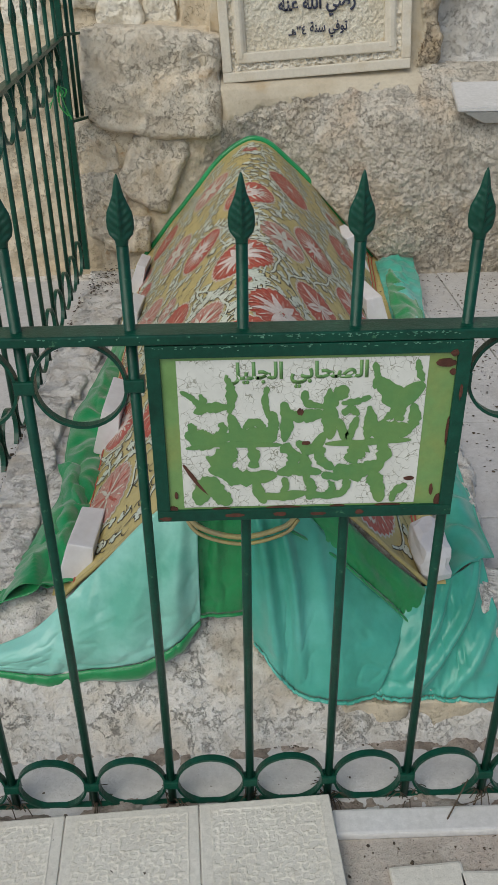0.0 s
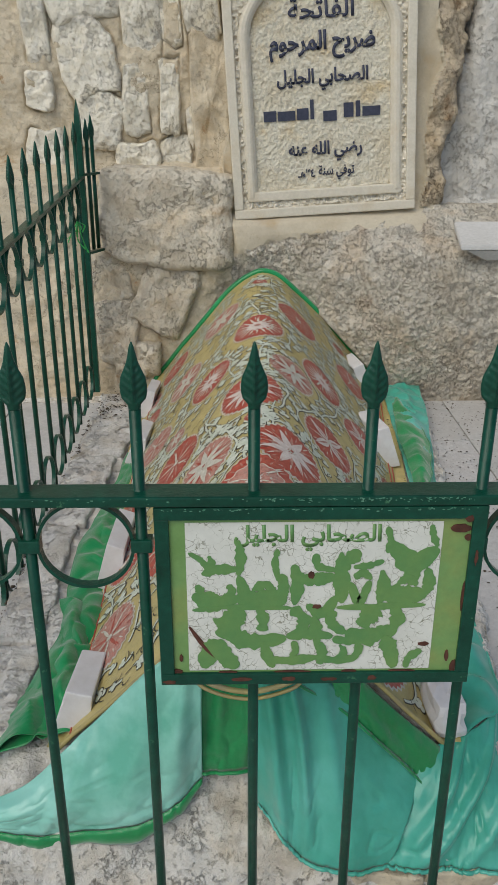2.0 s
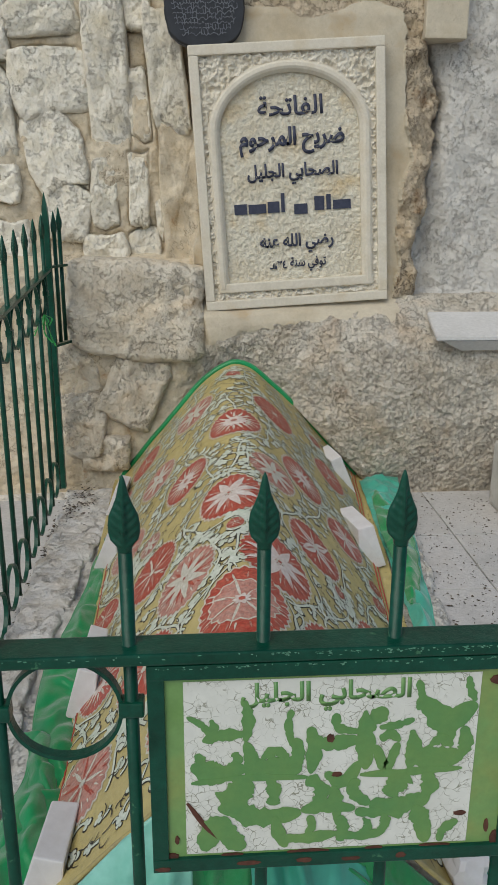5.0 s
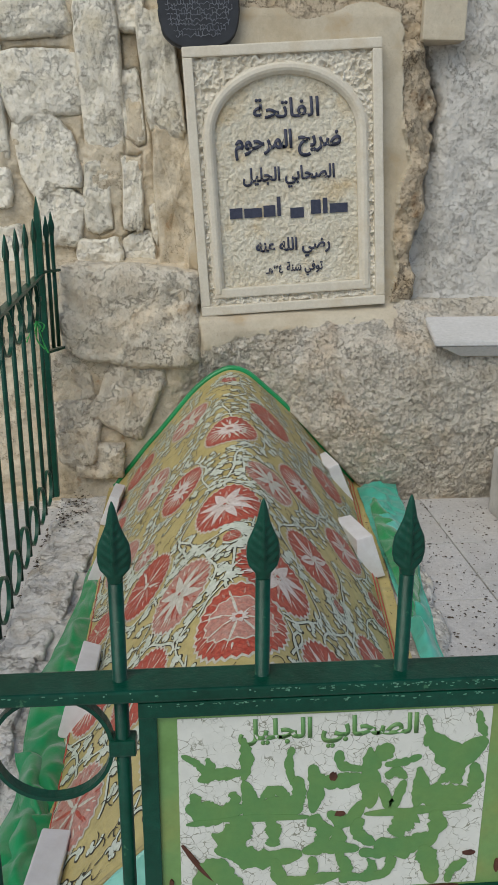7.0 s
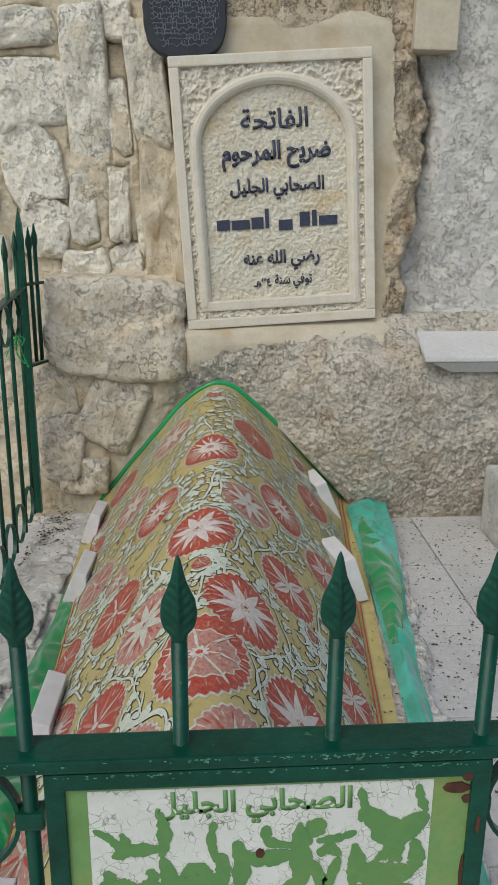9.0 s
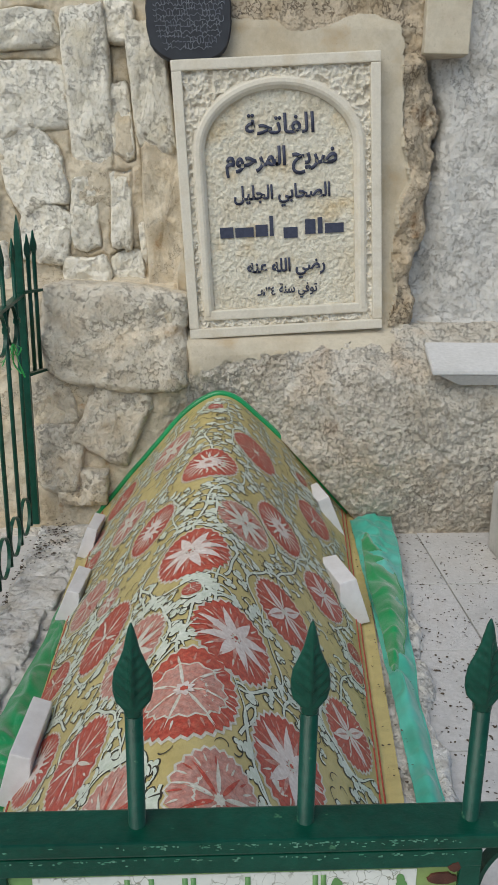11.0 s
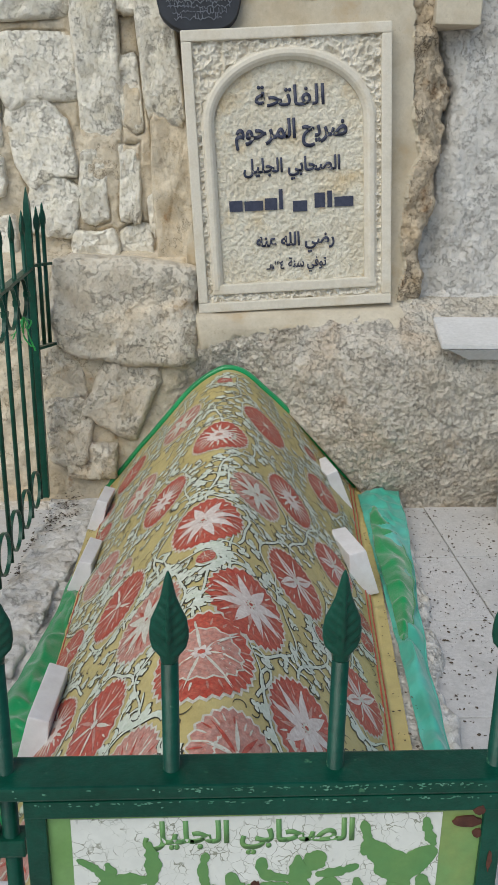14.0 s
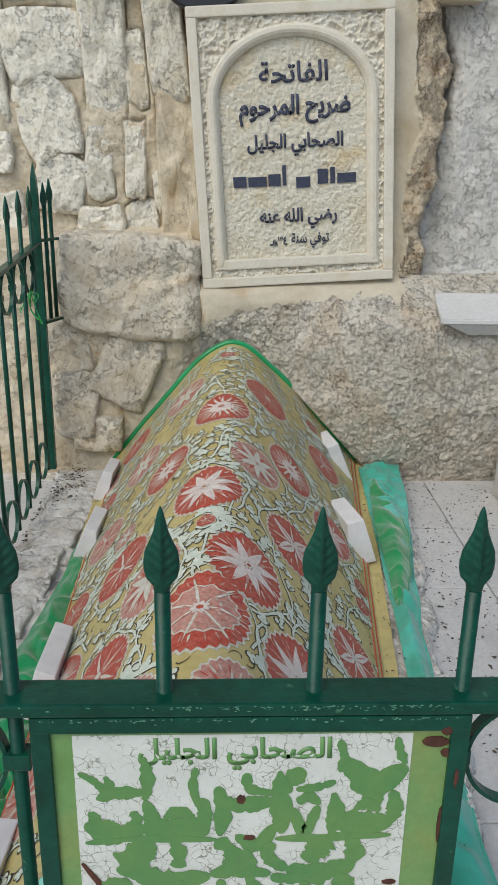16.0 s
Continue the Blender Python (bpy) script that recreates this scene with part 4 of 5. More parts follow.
drape("satin_drape", [(0.000, 0.270, 0.54), (0.09, 0.270, 0.54), (0.17, 0.268, 0.445), (0.256, 0.268, 0.335), (0.369, 0.272, 0.205)],
      [(0.018, 0.245, 0.165), (0.078, 0.200, 0.103), (0.112, 0.178, 0.074), (0.205, 0.168, 0.058), (0.292, 0.172, 0.062)],
      M_SILK, "sea green satin cloth falling in long folds", 1.5, 0.006, seed=0.4, bulge=0.02,
      ridges=((0.06, 0.20, 0.05, 0.026), (0.16, 0.55, 0.06, 0.024), (0.45, 0.78, 0.08, 0.012)), hem=(M_SILK, 0.006, "frayed sea green edge"), fray=0.006)
drape("satin_drape", [(0.05, 0.292, 0.60), (0.18, 0.290, 0.50), (0.28, 0.288, 0.39), (0.41, 0.288, 0.262)], [(0.05, 0.262, 0.50), (0.18, 0.262, 0.400), (0.28, 0.260, 0.300), (0.38, 0.255, 0.185)],
      M_SILKDEEP, "deep green satin strip under the cloth's braid", 2, 0.003, rows=10, seed=6.1, bulge=0.004, hem=(M_SILKDEEP, 0.004, "green edge"))
drape("satin_drape", [(0.32, 0.300, 0.255), (0.42, 0.30, 0.266), (0.50, 0.34, 0.270), (0.565, 0.40, 0.272)],
      [(0.29, 0.172, 0.058), (0.40, 0.168, 0.054), (0.48, 0.162, 0.050), (0.60, 0.158, 0.050)],
      M_SILK, "sea green satin cloth lying crumpled over the plinth corner", 2, 0.006, seed=4.4, bulge=0.016,
      ridges=((0.95, 0.15, 0.06, 0.024), (0.55, 0.05, 0.05, 0.018), (1.25, 0.55, 0.06, 0.020)), hem=(M_SILK, 0.006, "frayed sea green edge"), fray=0.006)


def strip(name, inner, outer, material, label, seed, lift=0.012, rows=28, cols=170):
    """A crumpled band of cloth lying on the plinth along the grave."""
    a, b = spline(inner, cols), spline(outer, cols)
    P = np.zeros((rows + 1, cols + 1, 3))
    for j in range(rows + 1):
        q = j / rows
        for i in range(cols + 1):
            u = i / cols
            p = a[i].lerp(b[i], q)
            w = abs(noise.noise((p.x * 9, p.y * 6, seed))) * 0.040 + 0.008 * noise.noise((p.x * 24, p.y * 18, seed)) + lift * math.sin(math.pi * q)
            w += 0.012 * max(0.0, 1 - 6 * abs(noise.noise((p.x * 10 + p.y * 5, p.y * 7 - p.x * 4, seed + 4))))
            edge = 0.008 * noise.noise((u * 14, 3.3, seed)) * q
            P[j, i] = (p.x + edge, p.y, p.z + w * math.sin(math.pi * (0.12 + 0.8 * q)))
    ob = sheet(name, P, [material], None)
    so = ob.modifiers.new("thickness", "SOLIDIFY")
    so.thickness = 0.002
    bm = bmesh.new()
    tube(bm, [Vector(p) for p in P[-1]], 0.003, 5)
    part("hem", bm, material, ob, "rolled satin edge", True)
    return tagged(ob, label, "cloth")


strip("green_band", [(-0.40, 2.05, 0.262), (-0.40, 1.5, 0.262), (-0.385, 1.0, 0.262), (-0.37, 0.60, 0.262), (-0.36, 0.34, 0.262)],
      [(-0.445, 2.05, 0.258), (-0.475, 1.5, 0.258), (-0.520, 1.10, 0.256), (-0.49, 0.70, 0.256), (-0.57, 0.28, 0.250)],
      M_SILKDEEP, "green satin band crumpled along the grave", 5.0)
strip("green_band", [(-0.42, 0.80, 0.268), (-0.40, 0.60, 0.268), (-0.38, 0.46, 0.268), (-0.40, 0.34, 0.265)],
      [(-0.515, 0.86, 0.262), (-0.47, 0.64, 0.262), (-0.54, 0.42, 0.256), (-0.62, 0.26, 0.215)],
      M_SILKDEEP, "glossy green satin lying over the plinth", 8.0, 0.02)
strip("green_band", [(0.68, 2.62, 0.275), (0.645, 2.1, 0.27), (0.60, 1.5, 0.268), (0.55, 0.9, 0.266), (0.47, 0.32, 0.264)],
      [(0.865, 2.64, 0.285), (0.81, 2.2, 0.266), (0.700, 1.55, 0.258), (0.625, 0.95, 0.256), (0.595, 0.40, 0.254)],
      M_SILK, "sea green satin band crumpled along the grave", 2.0, 0.015)
strip("green_band", [(0.69, 2.40, 0.288), (0.64, 2.0, 0.292), (0.622, 1.66, 0.286), (0.605, 1.42, 0.272)],
      [(0.74, 2.42, 0.284), (0.755, 2.0, 0.284), (0.705, 1.66, 0.278), (0.622, 1.40, 0.270)],
      M_SILKDEEP, "deep green satin fold", 3.3, 0.012, 16, 90)
bm = bmesh.new()
tube(bm, [p for p in spline([(-0.125, 0.238, 0.545), (-0.09, 0.226, 0.497), (-0.005, 0.220, 0.474), (0.08, 0.222, 0.495), (0.110, 0.222, 0.53)], 40)], 0.007, 6, squash=0.7)
tube(bm, [p + Vector((0, -0.002, -0.016)) for p in spline([(-0.125, 0.238, 0.545), (-0.09, 0.226, 0.497), (-0.005, 0.220, 0.474), (0.08, 0.222, 0.495), (0.110, 0.222, 0.53)], 40)], 0.004, 6)
part("braid", bm, M_GOLD, grave, "gold braid loop hanging at the foot", True)


# ---------------------------------------------------------------- marble offcuts that weigh the cloth down
def offcut(x, y, z, size, turn, roll, label, nip=0.35, pitch=0.0, worn=0.0):
    w, l, h = size
    bm = bmesh.new()
    bmesh.ops.create_cube(bm, size=1)
    for v_ in bm.verts:
        v_.co = Vector((v_.co.x * w, v_.co.y * l, (v_.co.z + 0.5) * h))
        if v_.co.z > h * 0.5:
            v_.co.x *= 1 - nip
            v_.co.y *= 1 - nip * 0.25
        v_.co += Vector((rng.uniform(-1, 1), rng.uniform(-1, 1), rng.uniform(-1, 1))) * 0.004
    bmesh.ops.bevel(bm, geom=list(bm.edges), offset=0.004, segments=2, affect="EDGES", profile=0.6)
    if worn:
        bmesh.ops.subdivide_edges(bm, edges=list(bm.edges), cuts=3, use_grid_fill=True)
        for v_ in bm.verts:
            c_ = v_.co - Vector((0, 0, h / 2))
            g = max(0.0, Vector((c_.x / w, c_.y / l, c_.z / h)).length * 2 - 1.0)
            v_.co -= c_ * g * 0.28 * worn
            v_.co += Vector((noise.noise(v_.co * 30), noise.noise(v_.co * 30 + Vector((5, 0, 0))), noise.noise(v_.co * 30 + Vector((0, 9, 0))))) * 0.009 * worn
    ob = part("marble_block", bm, M_MARBLE)
    ob.matrix_world = pose(x, y, z, pitch, roll, turn)
    return tagged(ob, label, "stone block", "blocks on the grave")


offcut(0.532, 1.83, 0.266, (0.095, 0.23, 0.16), 10, -12, "white cut marble block leaning on the cloth")
offcut(0.590, 2.50, 0.266, (0.055, 0.19, 0.21), 10, -22, "thin offcut of white stone with ochre stains leaning", 0.1)
offcut(-0.405, 1.86, 0.262, (0.075, 0.20, 0.12), -4, 14, "white cut marble block beside the grave")
offcut(-0.425, 2.36, 0.262, (0.060, 0.17, 0.13), -4, 18, "chipped grey-white stone wedge beside the grave")
offcut(-0.385, 1.02, 0.266, (0.075, 0.24, 0.14), -2, 12, "white cut marble block with a broken end")
offcut(-0.380, 0.42, 0.270, (0.080, 0.17, 0.10), -4, 12, "white cut marble block on the satin")
offcut(0.435, 0.375, 0.258, (0.085, 0.15, 0.10), 2, -4, "white block with worn plaster base", 0.2, 0, 1.0)


# ---------------------------------------------------------------- writing
FORMS = {"ا": (0xFE8D, 2), "أ": (0xFE83, 2), "ب": (0xFE8F, 4), "ة": (0xFE93, 2), "ت": (0xFE95, 4), "ج": (0xFE9D, 4), "ح": (0xFEA1, 4), "د": (0xFEA9, 2),
         "ر": (0xFEAD, 2), "س": (0xFEB1, 4), "ص": (0xFEB9, 4), "ض": (0xFEBD, 4), "ع": (0xFEC9, 4), "ف": (0xFED1, 4), "ل": (0xFEDD, 4), "م": (0xFEE1, 4),
         "ن": (0xFEE5, 4), "ه": (0xFEE9, 4), "و": (0xFEED, 2), "ي": (0xFEF1, 4)}


def joined(text):
    """Arabic letters in their joined forms, in drawing order from left to right."""
    out = []
    for i, c in enumerate(text):
        if c not in FORMS:
            out.append(c)
            continue
        code, n = FORMS[c]
        before = i > 0 and text[i - 1] in FORMS and FORMS[text[i - 1]][1] == 4
        after = n == 4 and i + 1 < len(text) and text[i + 1] in FORMS
        out.append(chr(code + (3 if before and after else 1 if before else 2 if after else 0)))
    words = "".join(out).split(" ")
    return " ".join(w[::-1] if not w.isdigit() else w for w in words[::-1])


def lettering(text, width, height, material, parent, m, depth_=0.003, bold=0.02):
    """Raised or painted words, fitted into width x height, centred; drawn in the plane x, z."""
    cu = bpy.data.curves.new("lettering", "FONT")
    cu.body, cu.size, cu.offset, cu.resolution_u = text, 1.0, bold, 3
    tmp = bpy.data.objects.new("lettering", cu)
    scene.collection.objects.link(tmp)
    bpy.context.view_layer.update()
    me = bpy.data.meshes.new_from_object(tmp.evaluated_get(bpy.context.evaluated_depsgraph_get()))
    bpy.data.objects.remove(tmp)
    co = np.array([v_.co[:] for v_ in me.vertices])
    lo, hi = co.min(0), co.max(0)
    sx, sz = width / (hi[0] - lo[0]), height / (hi[1] - lo[1])
    for v_ in me.vertices:
        v_.co = Vector(((v_.co.x - (lo[0] + hi[0]) / 2) * sx, 0, (v_.co.y - (lo[1] + hi[1]) / 2) * sz))
    me.materials.clear()
    bm = bmesh.new()
    bm.from_mesh(me)
    left, island = set(bm.verts), 0
    while left:
        todo, found = [left.pop()], []
        while todo:
            v_ = todo.pop()
            found.append(v_)
            for e_ in v_.link_edges:
                o_ = e_.other_vert(v_)
                if o_ in left:
                    left.discard(o_)
                    todo.append(o_)
        for v_ in found:
            v_.co.y += 0.00012 * (island % 5)
        island += 1
    ret = bmesh.ops.extrude_face_region(bm, geom=list(bm.faces))
    for v_ in ret["geom"]:
        if isinstance(v_, bmesh.types.BMVert):
            v_.co.y -= depth_
    ob = part("lettering", bm, material, parent)
    ob.matrix_basis = m
    return ob


# ---------------------------------------------------------------- carved plaque
PW, PH = 0.838, 1.108
plaque = thing("memorial_plaque", "carved cream limestone plaque with an arched panel and navy writing", "plaque")
plaque.matrix_world = Matrix.Translation((0.399, 2.815, 1.070)) @ Matrix.Rotation(radians(-3.6), 4, "Y")
hw = PW / 2
# rough back field, a relief in its own right
gx, gz = np.meshgrid(np.linspace(-hw + 0.02, hw - 0.02, 300), np.linspace(0.02, PH - 0.02, 390))
AW, AZ0, SPR, RISE = 0.333, 0.095, 0.752, 0.262


def arch_half(z):
    return AW * math.sqrt(max(0.0, 1 - ((z - SPR) / RISE) ** 2)) if z > SPR else AW


relief = 0.018 + (np.abs(fbm(gx, gz, 30, 3, 50)) - 0.2) * 0.036 + fbm(gx, gz, 90, 2, 57) * 0.008
inside = np.vectorize(lambda x, z: abs(x) < arch_half(z) - 0.012 and z > AZ0 + 0.012)(gx, gz)
gy = np.where(inside, 0.034 + fbm(gx, gz, 70, 3, 52) * 0.0065, relief)
sheet("back_field", np.stack([gx, gy, gz], -1), [M_FIELD, M_NICHE], plaque, pick=inside[:-1, :-1].astype(int), label="pecked stone field")
body = part("body", box((-hw + 0.004, 0.040, 0.004), (hw - 0.004, 0.075, PH - 0.004)), M_PLAQUE, plaque)
for lo, hi in (((-hw, 0, 0), (hw, 0.07, 0.042)), ((-hw, 0, PH - 0.042), (hw, 0.07, PH)), ((-hw, 0.001, 0.0415), (-hw + 0.042, 0.07, PH - 0.0415)), ((hw - 0.042, 0.001, 0.0415), (hw, 0.07, PH - 0.0415))):
    part("frame_strip", box(lo, hi, 0.006), M_PLAQUE, plaque)
path = [(-AW, 0.0, AZ0), (-AW, 0.0, SPR)]
path += [(-AW * math.cos(a), 0.0, SPR + RISE * math.sin(a)) for a in np.linspace(0.06, math.pi - 0.06, 40)]
path += [(AW, 0.0, SPR), (AW, 0.0, AZ0)]
bm = bmesh.new()
rings = []
prof = [(-0.026, 0.036), (-0.026, 0.016), (-0.019, 0.015), (-0.018, 0.006), (-0.010, 0.001), (0.004, 0.000), (0.014, 0.005), (0.021, 0.014), (0.026, 0.020), (0.026, 0.036)]
n = len(path)
for i, p in enumerate(path):
    d = Vector(path[min(i + 1, n - 1)]) - Vector(path[max(i - 1, 0)])
    d.normalize()
    out = Vector((d.z, 0, -d.x))
    rings.append([Vector(p) + out * a + Vector((0, b, 0)) for a, b in prof])
loft(bm, rings)
part("arch_moulding", bm, M_PLAQUE, plaque, "smooth raised arch moulding")
part("sill_moulding", box((-AW - 0.021, 0.004, AZ0 - 0.021), (AW + 0.021, 0.036, AZ0 + 0.021), 0.006), M_PLAQUE, plaque)


def at_line(x, z):
    return Matrix.Translation((x, 0.0312, z))


lettering(joined("الفاتحة"), 0.285, 0.082, M_INK, plaque, at_line(0.006, 0.857), bold=0.018)
lettering(joined("ضريح المرحوم"), 0.465, 0.118, M_INK, plaque, at_line(0.008, 0.713), bold=0.034)
lettering(joined("الصحابي الجليل"), 0.405, 0.092, M_INK, plaque, at_line(0.006, 0.576), bold=0.028)
lettering(joined("رضي الله عنه"), 0.335, 0.090, M_INK, plaque, at_line(0.012, 0.276), bold=0.026)
lettering(joined("توفي سنة") , 0.165, 0.066, M_INK, plaque, at_line(0.060, 0.182), bold=0.018)
lettering("\u0640\ufeeb" + "٣٤", 0.078, 0.040, M_INK, plaque, at_line(-0.078, 0.187), bold=0.018)
# a line that stays plain bars
for a, b, h0, h1 in ((-0.262, -0.206, 0.384, 0.428), (-0.198, -0.120, 0.384, 0.424), (-0.112, -0.060, 0.384, 0.432), (-0.052, -0.036, 0.384, 0.466), (0.006, 0.066, 0.372, 0.416), (0.098, 0.142, 0.384, 0.444), (0.152, 0.172, 0.384, 0.450), (0.182, 0.262, 0.384, 0.424)):
    part("writing_bar", box((a, 0.0290, h0 + 0.03), (b, 0.0345, h1 + 0.03)), M_INK, plaque)

# dark round tablet above
tablet = thing("basalt_tablet", "dark basalt tablet with chipped edge and faded writing", "tablet")
tablet.matrix_world = Matrix.Translation((-0.015, 2.845, 2.325)) @ Matrix.Rotation(radians(-2), 4, "Y")
bm = bmesh.new()
rows = []
for j, (dy, sc) in enumerate(((0.06, 0.99), (0.0, 1.0), (-0.012, 0.965))):
    row = []
    for k in range(64):
        a = k * math.tau / 64
        q = (abs(math.cos(a)) ** 3 + abs(math.sin(a)) ** 3) ** (-1 / 3) * (1 + 0.025 * noise.noise((math.cos(a) * 6, math.sin(a) * 6, 2)) + 0.012 * noise.noise((math.cos(a) * 17, math.sin(a) * 17, 5)))
        row.append((0.168 * q * math.cos(a) * sc, dy, 0.178 * q * math.sin(a) * sc))
    rows.append(row)
loft(bm, rows)
part("slab", bm, M_BASALT, tablet)
for k in range(14):
    z = 0.122 - 0.0195 * k
    wide = 0.138 - 0.0006 * (k - 6) ** 2 - (0.010 if k > 11 else 0)
    bm = bmesh.new()
    x = -wide
    while x < wide - 0.012:
        w = rng.uniform(0.007, 0.018)
        dip = rng.choice((-0.008, -0.004, 0.003, 0.006))
        tube(bm, spline([(x, -0.0135, z + 0.004), (x + w * 0.5, -0.0135, z + 0.004 + dip), (x + w, -0.0135, z + 0.004)], 6), 0.0015, 4)
        if rng.random() < 0.6:
            tube(bm, [(x + w, -0.0135, z), (x + w, -0.0135, z + 0.009), (x + w - 0.001, -0.0135, z + 0.019)], 0.0014, 4)
        x += w + rng.uniform(0.000, 0.004)
    part("writing_bar", bm, M_GOLD if k == 0 else M_CHALK, tablet)

# stone shelf
shelf = thing("stone_shelf", "white stone shelf set in the wall", "shelf")
bm = bmesh.new()
loft(bm, [[Vector((x0, 2.50, 0.953)), Vector((1.75, 2.50, 0.953)), Vector((1.75, 2.50, 0.975)), Vector((x0, 2.50, 0.975))] if y is None else
          [Vector((x0, y, 1.045)), Vector((1.75, y, 1.045)), Vector((1.75, y, 1.075)), Vector((x0, y, 1.075))] for x0, y in ((0.965, None), (1.02, 2.95))])
bmesh.ops.bevel(bm, geom=list(bm.edges), offset=0.004, segments=2, affect="EDGES")
part("board", bm, M_SLAB, shelf)
bm = bmesh.new()
loft(bm, [[Vector((0.995, 2.510, 0.951)), Vector((1.74, 2.510, 0.951)), Vector((1.74, 2.93, 1.03)), Vector((1.03, 2.93, 1.03))],
          [Vector((1.10, 2.56, 0.900)), Vector((1.68, 2.56, 0.900)), Vector((1.68, 2.9, 0.900)), Vector((1.10, 2.9, 0.900))]])
part("corbel", bm, M_SLAB, shelf)
rb = part("stone_block", box((1.245, 2.05, FLOOR), (1.6, 2.46, 0.52), 0.02), M_WHITEWASH)
tagged(rb, "whitewashed stone block against the wall", "stone block")


# ---------------------------------------------------------------- railings
PITCH, RAIL, TIP, BAR = 0.165, 1.022, 1.241, 0.0086


def spear_mesh():
    """Cast leaf-shaped spear head with a raised midrib; its tip is at z = 0."""
    bm = bmesh.new()
    prof_ = [(-0.0944, 0.0086, 0.0086), (-0.088, 0.0095, 0.009), (-0.08, 0.0165, 0.01), (-0.0704, 0.0188, 0.011), (-0.0608, 0.0188, 0.0112), (-0.0496, 0.0172, 0.01), (-0.0384, 0.0122, 0.0084), (-0.0272, 0.0078, 0.0066), (-0.016, 0.0054, 0.005), (-0.0064, 0.0032, 0.0032), (0.0, 0.0008, 0.0008)]
    fine_ = []
    for (z0, w0, d0), (z1, w1, d1) in zip(prof_, prof_[1:]):
        fine_ += [(z0 + (z1 - z0) * f, w0 + (w1 - w0) * f, d0 + (d1 - d0) * f) for f in (0, 0.2, 0.4, 0.6, 0.8)]
    fine_.append(prof_[-1])
    rings_ = []
    for z, w, d in fine_:
        leafy = max(0.0, min(1.0, (z + 0.086) / 0.010) * min(1.0, -z / 0.035))
        ring = []
        for k in range(44):
            a = k * math.tau / 44
            x, side_ = w * math.cos(a), math.sin(a)
            rib = math.exp(-(x / 0.0022) ** 2)
            vein = 0.5 + 0.5 * math.cos((z - 0.9 * abs(x)) * math.tau / 0.0115)
            body_ = d * abs(side_) ** 0.8 * (1 - leafy * (0.52 - 0.62 * rib)) + leafy * 0.0022 * vein * abs(side_) * (1 - rib)
            ring.append(Vector((x, body_ if side_ > 0 else -body_, z)))
        rings_.append(ring)
    loft(bm, rings_)
    return bm


def bar_mesh(length):
    bm = bmesh.new()
    tube(bm, [(0, 0, 0), (0, 0, length * 0.5), (0, 0, length)], BAR, 12, up=Vector((0, 1, 0)))
    return bm


def ring_mesh(r, depth_=0.014, thick=0.005):
    bm = bmesh.new()
    rings_ = []
    for k in range(40):
        a = k * math.tau / 40
        c, s = math.cos(a), math.sin(a)
        rings_.append([Vector(((r + o) * c, d, (r + o) * s)) for o, d in ((0, -depth_ / 2), (0, depth_ / 2), (-thick, depth_ / 2), (-thick, -depth_ / 2))])
    rows_ = [[bm.verts.new(p) for p in ring] for ring in rings_]
    for i in range(40):
        a, b = rows_[i], rows_[(i + 1) % 40]
        for k in range(4):
            bm.faces.new((a[k], a[(k + 1) % 4], b[(k + 1) % 4], b[k]))
    return bm


def collar_mesh():
    bm = bmesh.new()
    add_box(bm, (-0.016, -0.0115, -0.011), (0.016, 0.0115, 0.011), 0.003)
    return bm


def share(name, source, parent, location):
    ob = new(name, source.data)
    ob.parent = parent
    ob.location = location
    return ob


fence = thing("iron_railing", "green gloss-painted iron railing with leaf-shaped spear heads", "railing")
part("top_rail", box((-0.95, -0.027, RAIL - 0.016), (1.05, 0.021, RAIL), 0.003), M_GREEN, fence)
first = {}


def fence_bar(fence_, x, y, z0, z_tip, index=""):
    """A bar with its spear head; the mesh is shared by equal bars."""
    key = round(z_tip - z0, 3)
    if key not in first:
        first[key] = part("bar", bar_mesh(z_tip - z0 - 0.090), M_GREEN, fence_, smooth=True)
        b = first[key]
        b.location = (x, y, z0)
    else:
        b = share("bar", first[key], fence_, (x, y, z0))
    if "spear" not in first:
        first["spear"] = part("spear_head", spear_mesh(), M_GREEN, b, smooth=True)
        first["spear"].location = (0, 0, z_tip - z0)
    else:
        share("spear_head", first["spear"], b, (0, 0, z_tip - z0))
    return b


for i in range(-5, 7):
    fence_bar(fence, i * PITCH, 0, STREET, TIP)
RING_R = PITCH / 2 - 0.010
ring0 = part("ring", ring_mesh(RING_R), M_GREEN, fence)
ring0.location = (-1.5 * PITCH, 0, RAIL - 0.016 - RING_R)
coll0 = part("collar", collar_mesh(), M_GREEN, fence)
coll0.location = (-1 * PITCH, 0, RAIL - 0.016 - RING_R)
for i in range(-5, 6):
    if i not in (-1, 0, 1, -2):
        share("ring", ring0, fence, ((i + 0.5) * PITCH, 0, RAIL - 0.016 - RING_R))
    share("ring", ring0, fence, ((i + 0.5) * PITCH, 0, 0.008))
for i in range(-5, 7):
    if i not in (-1, 0, 1):
        share("collar", coll0, fence, (i * PITCH, 0, RAIL - 0.016 - RING_R))
    share("collar", coll0, fence, (i * PITCH, 0, 0.008))
part("bottom_rail", box((-0.95, -0.006, STREET + 0.006), (1.05, 0.006, STREET + 0.016), 0.002), M_GREEN, fence)

# side railing, running up to the wall
side = thing("iron_railing", "green iron railing beside the grave with a square end post", "railing")
FX = -0.69


def side_rail(y):
    return 1.072 + 0.070 * y


def side_foot(y):
    return 0.13 + 0.065 * y


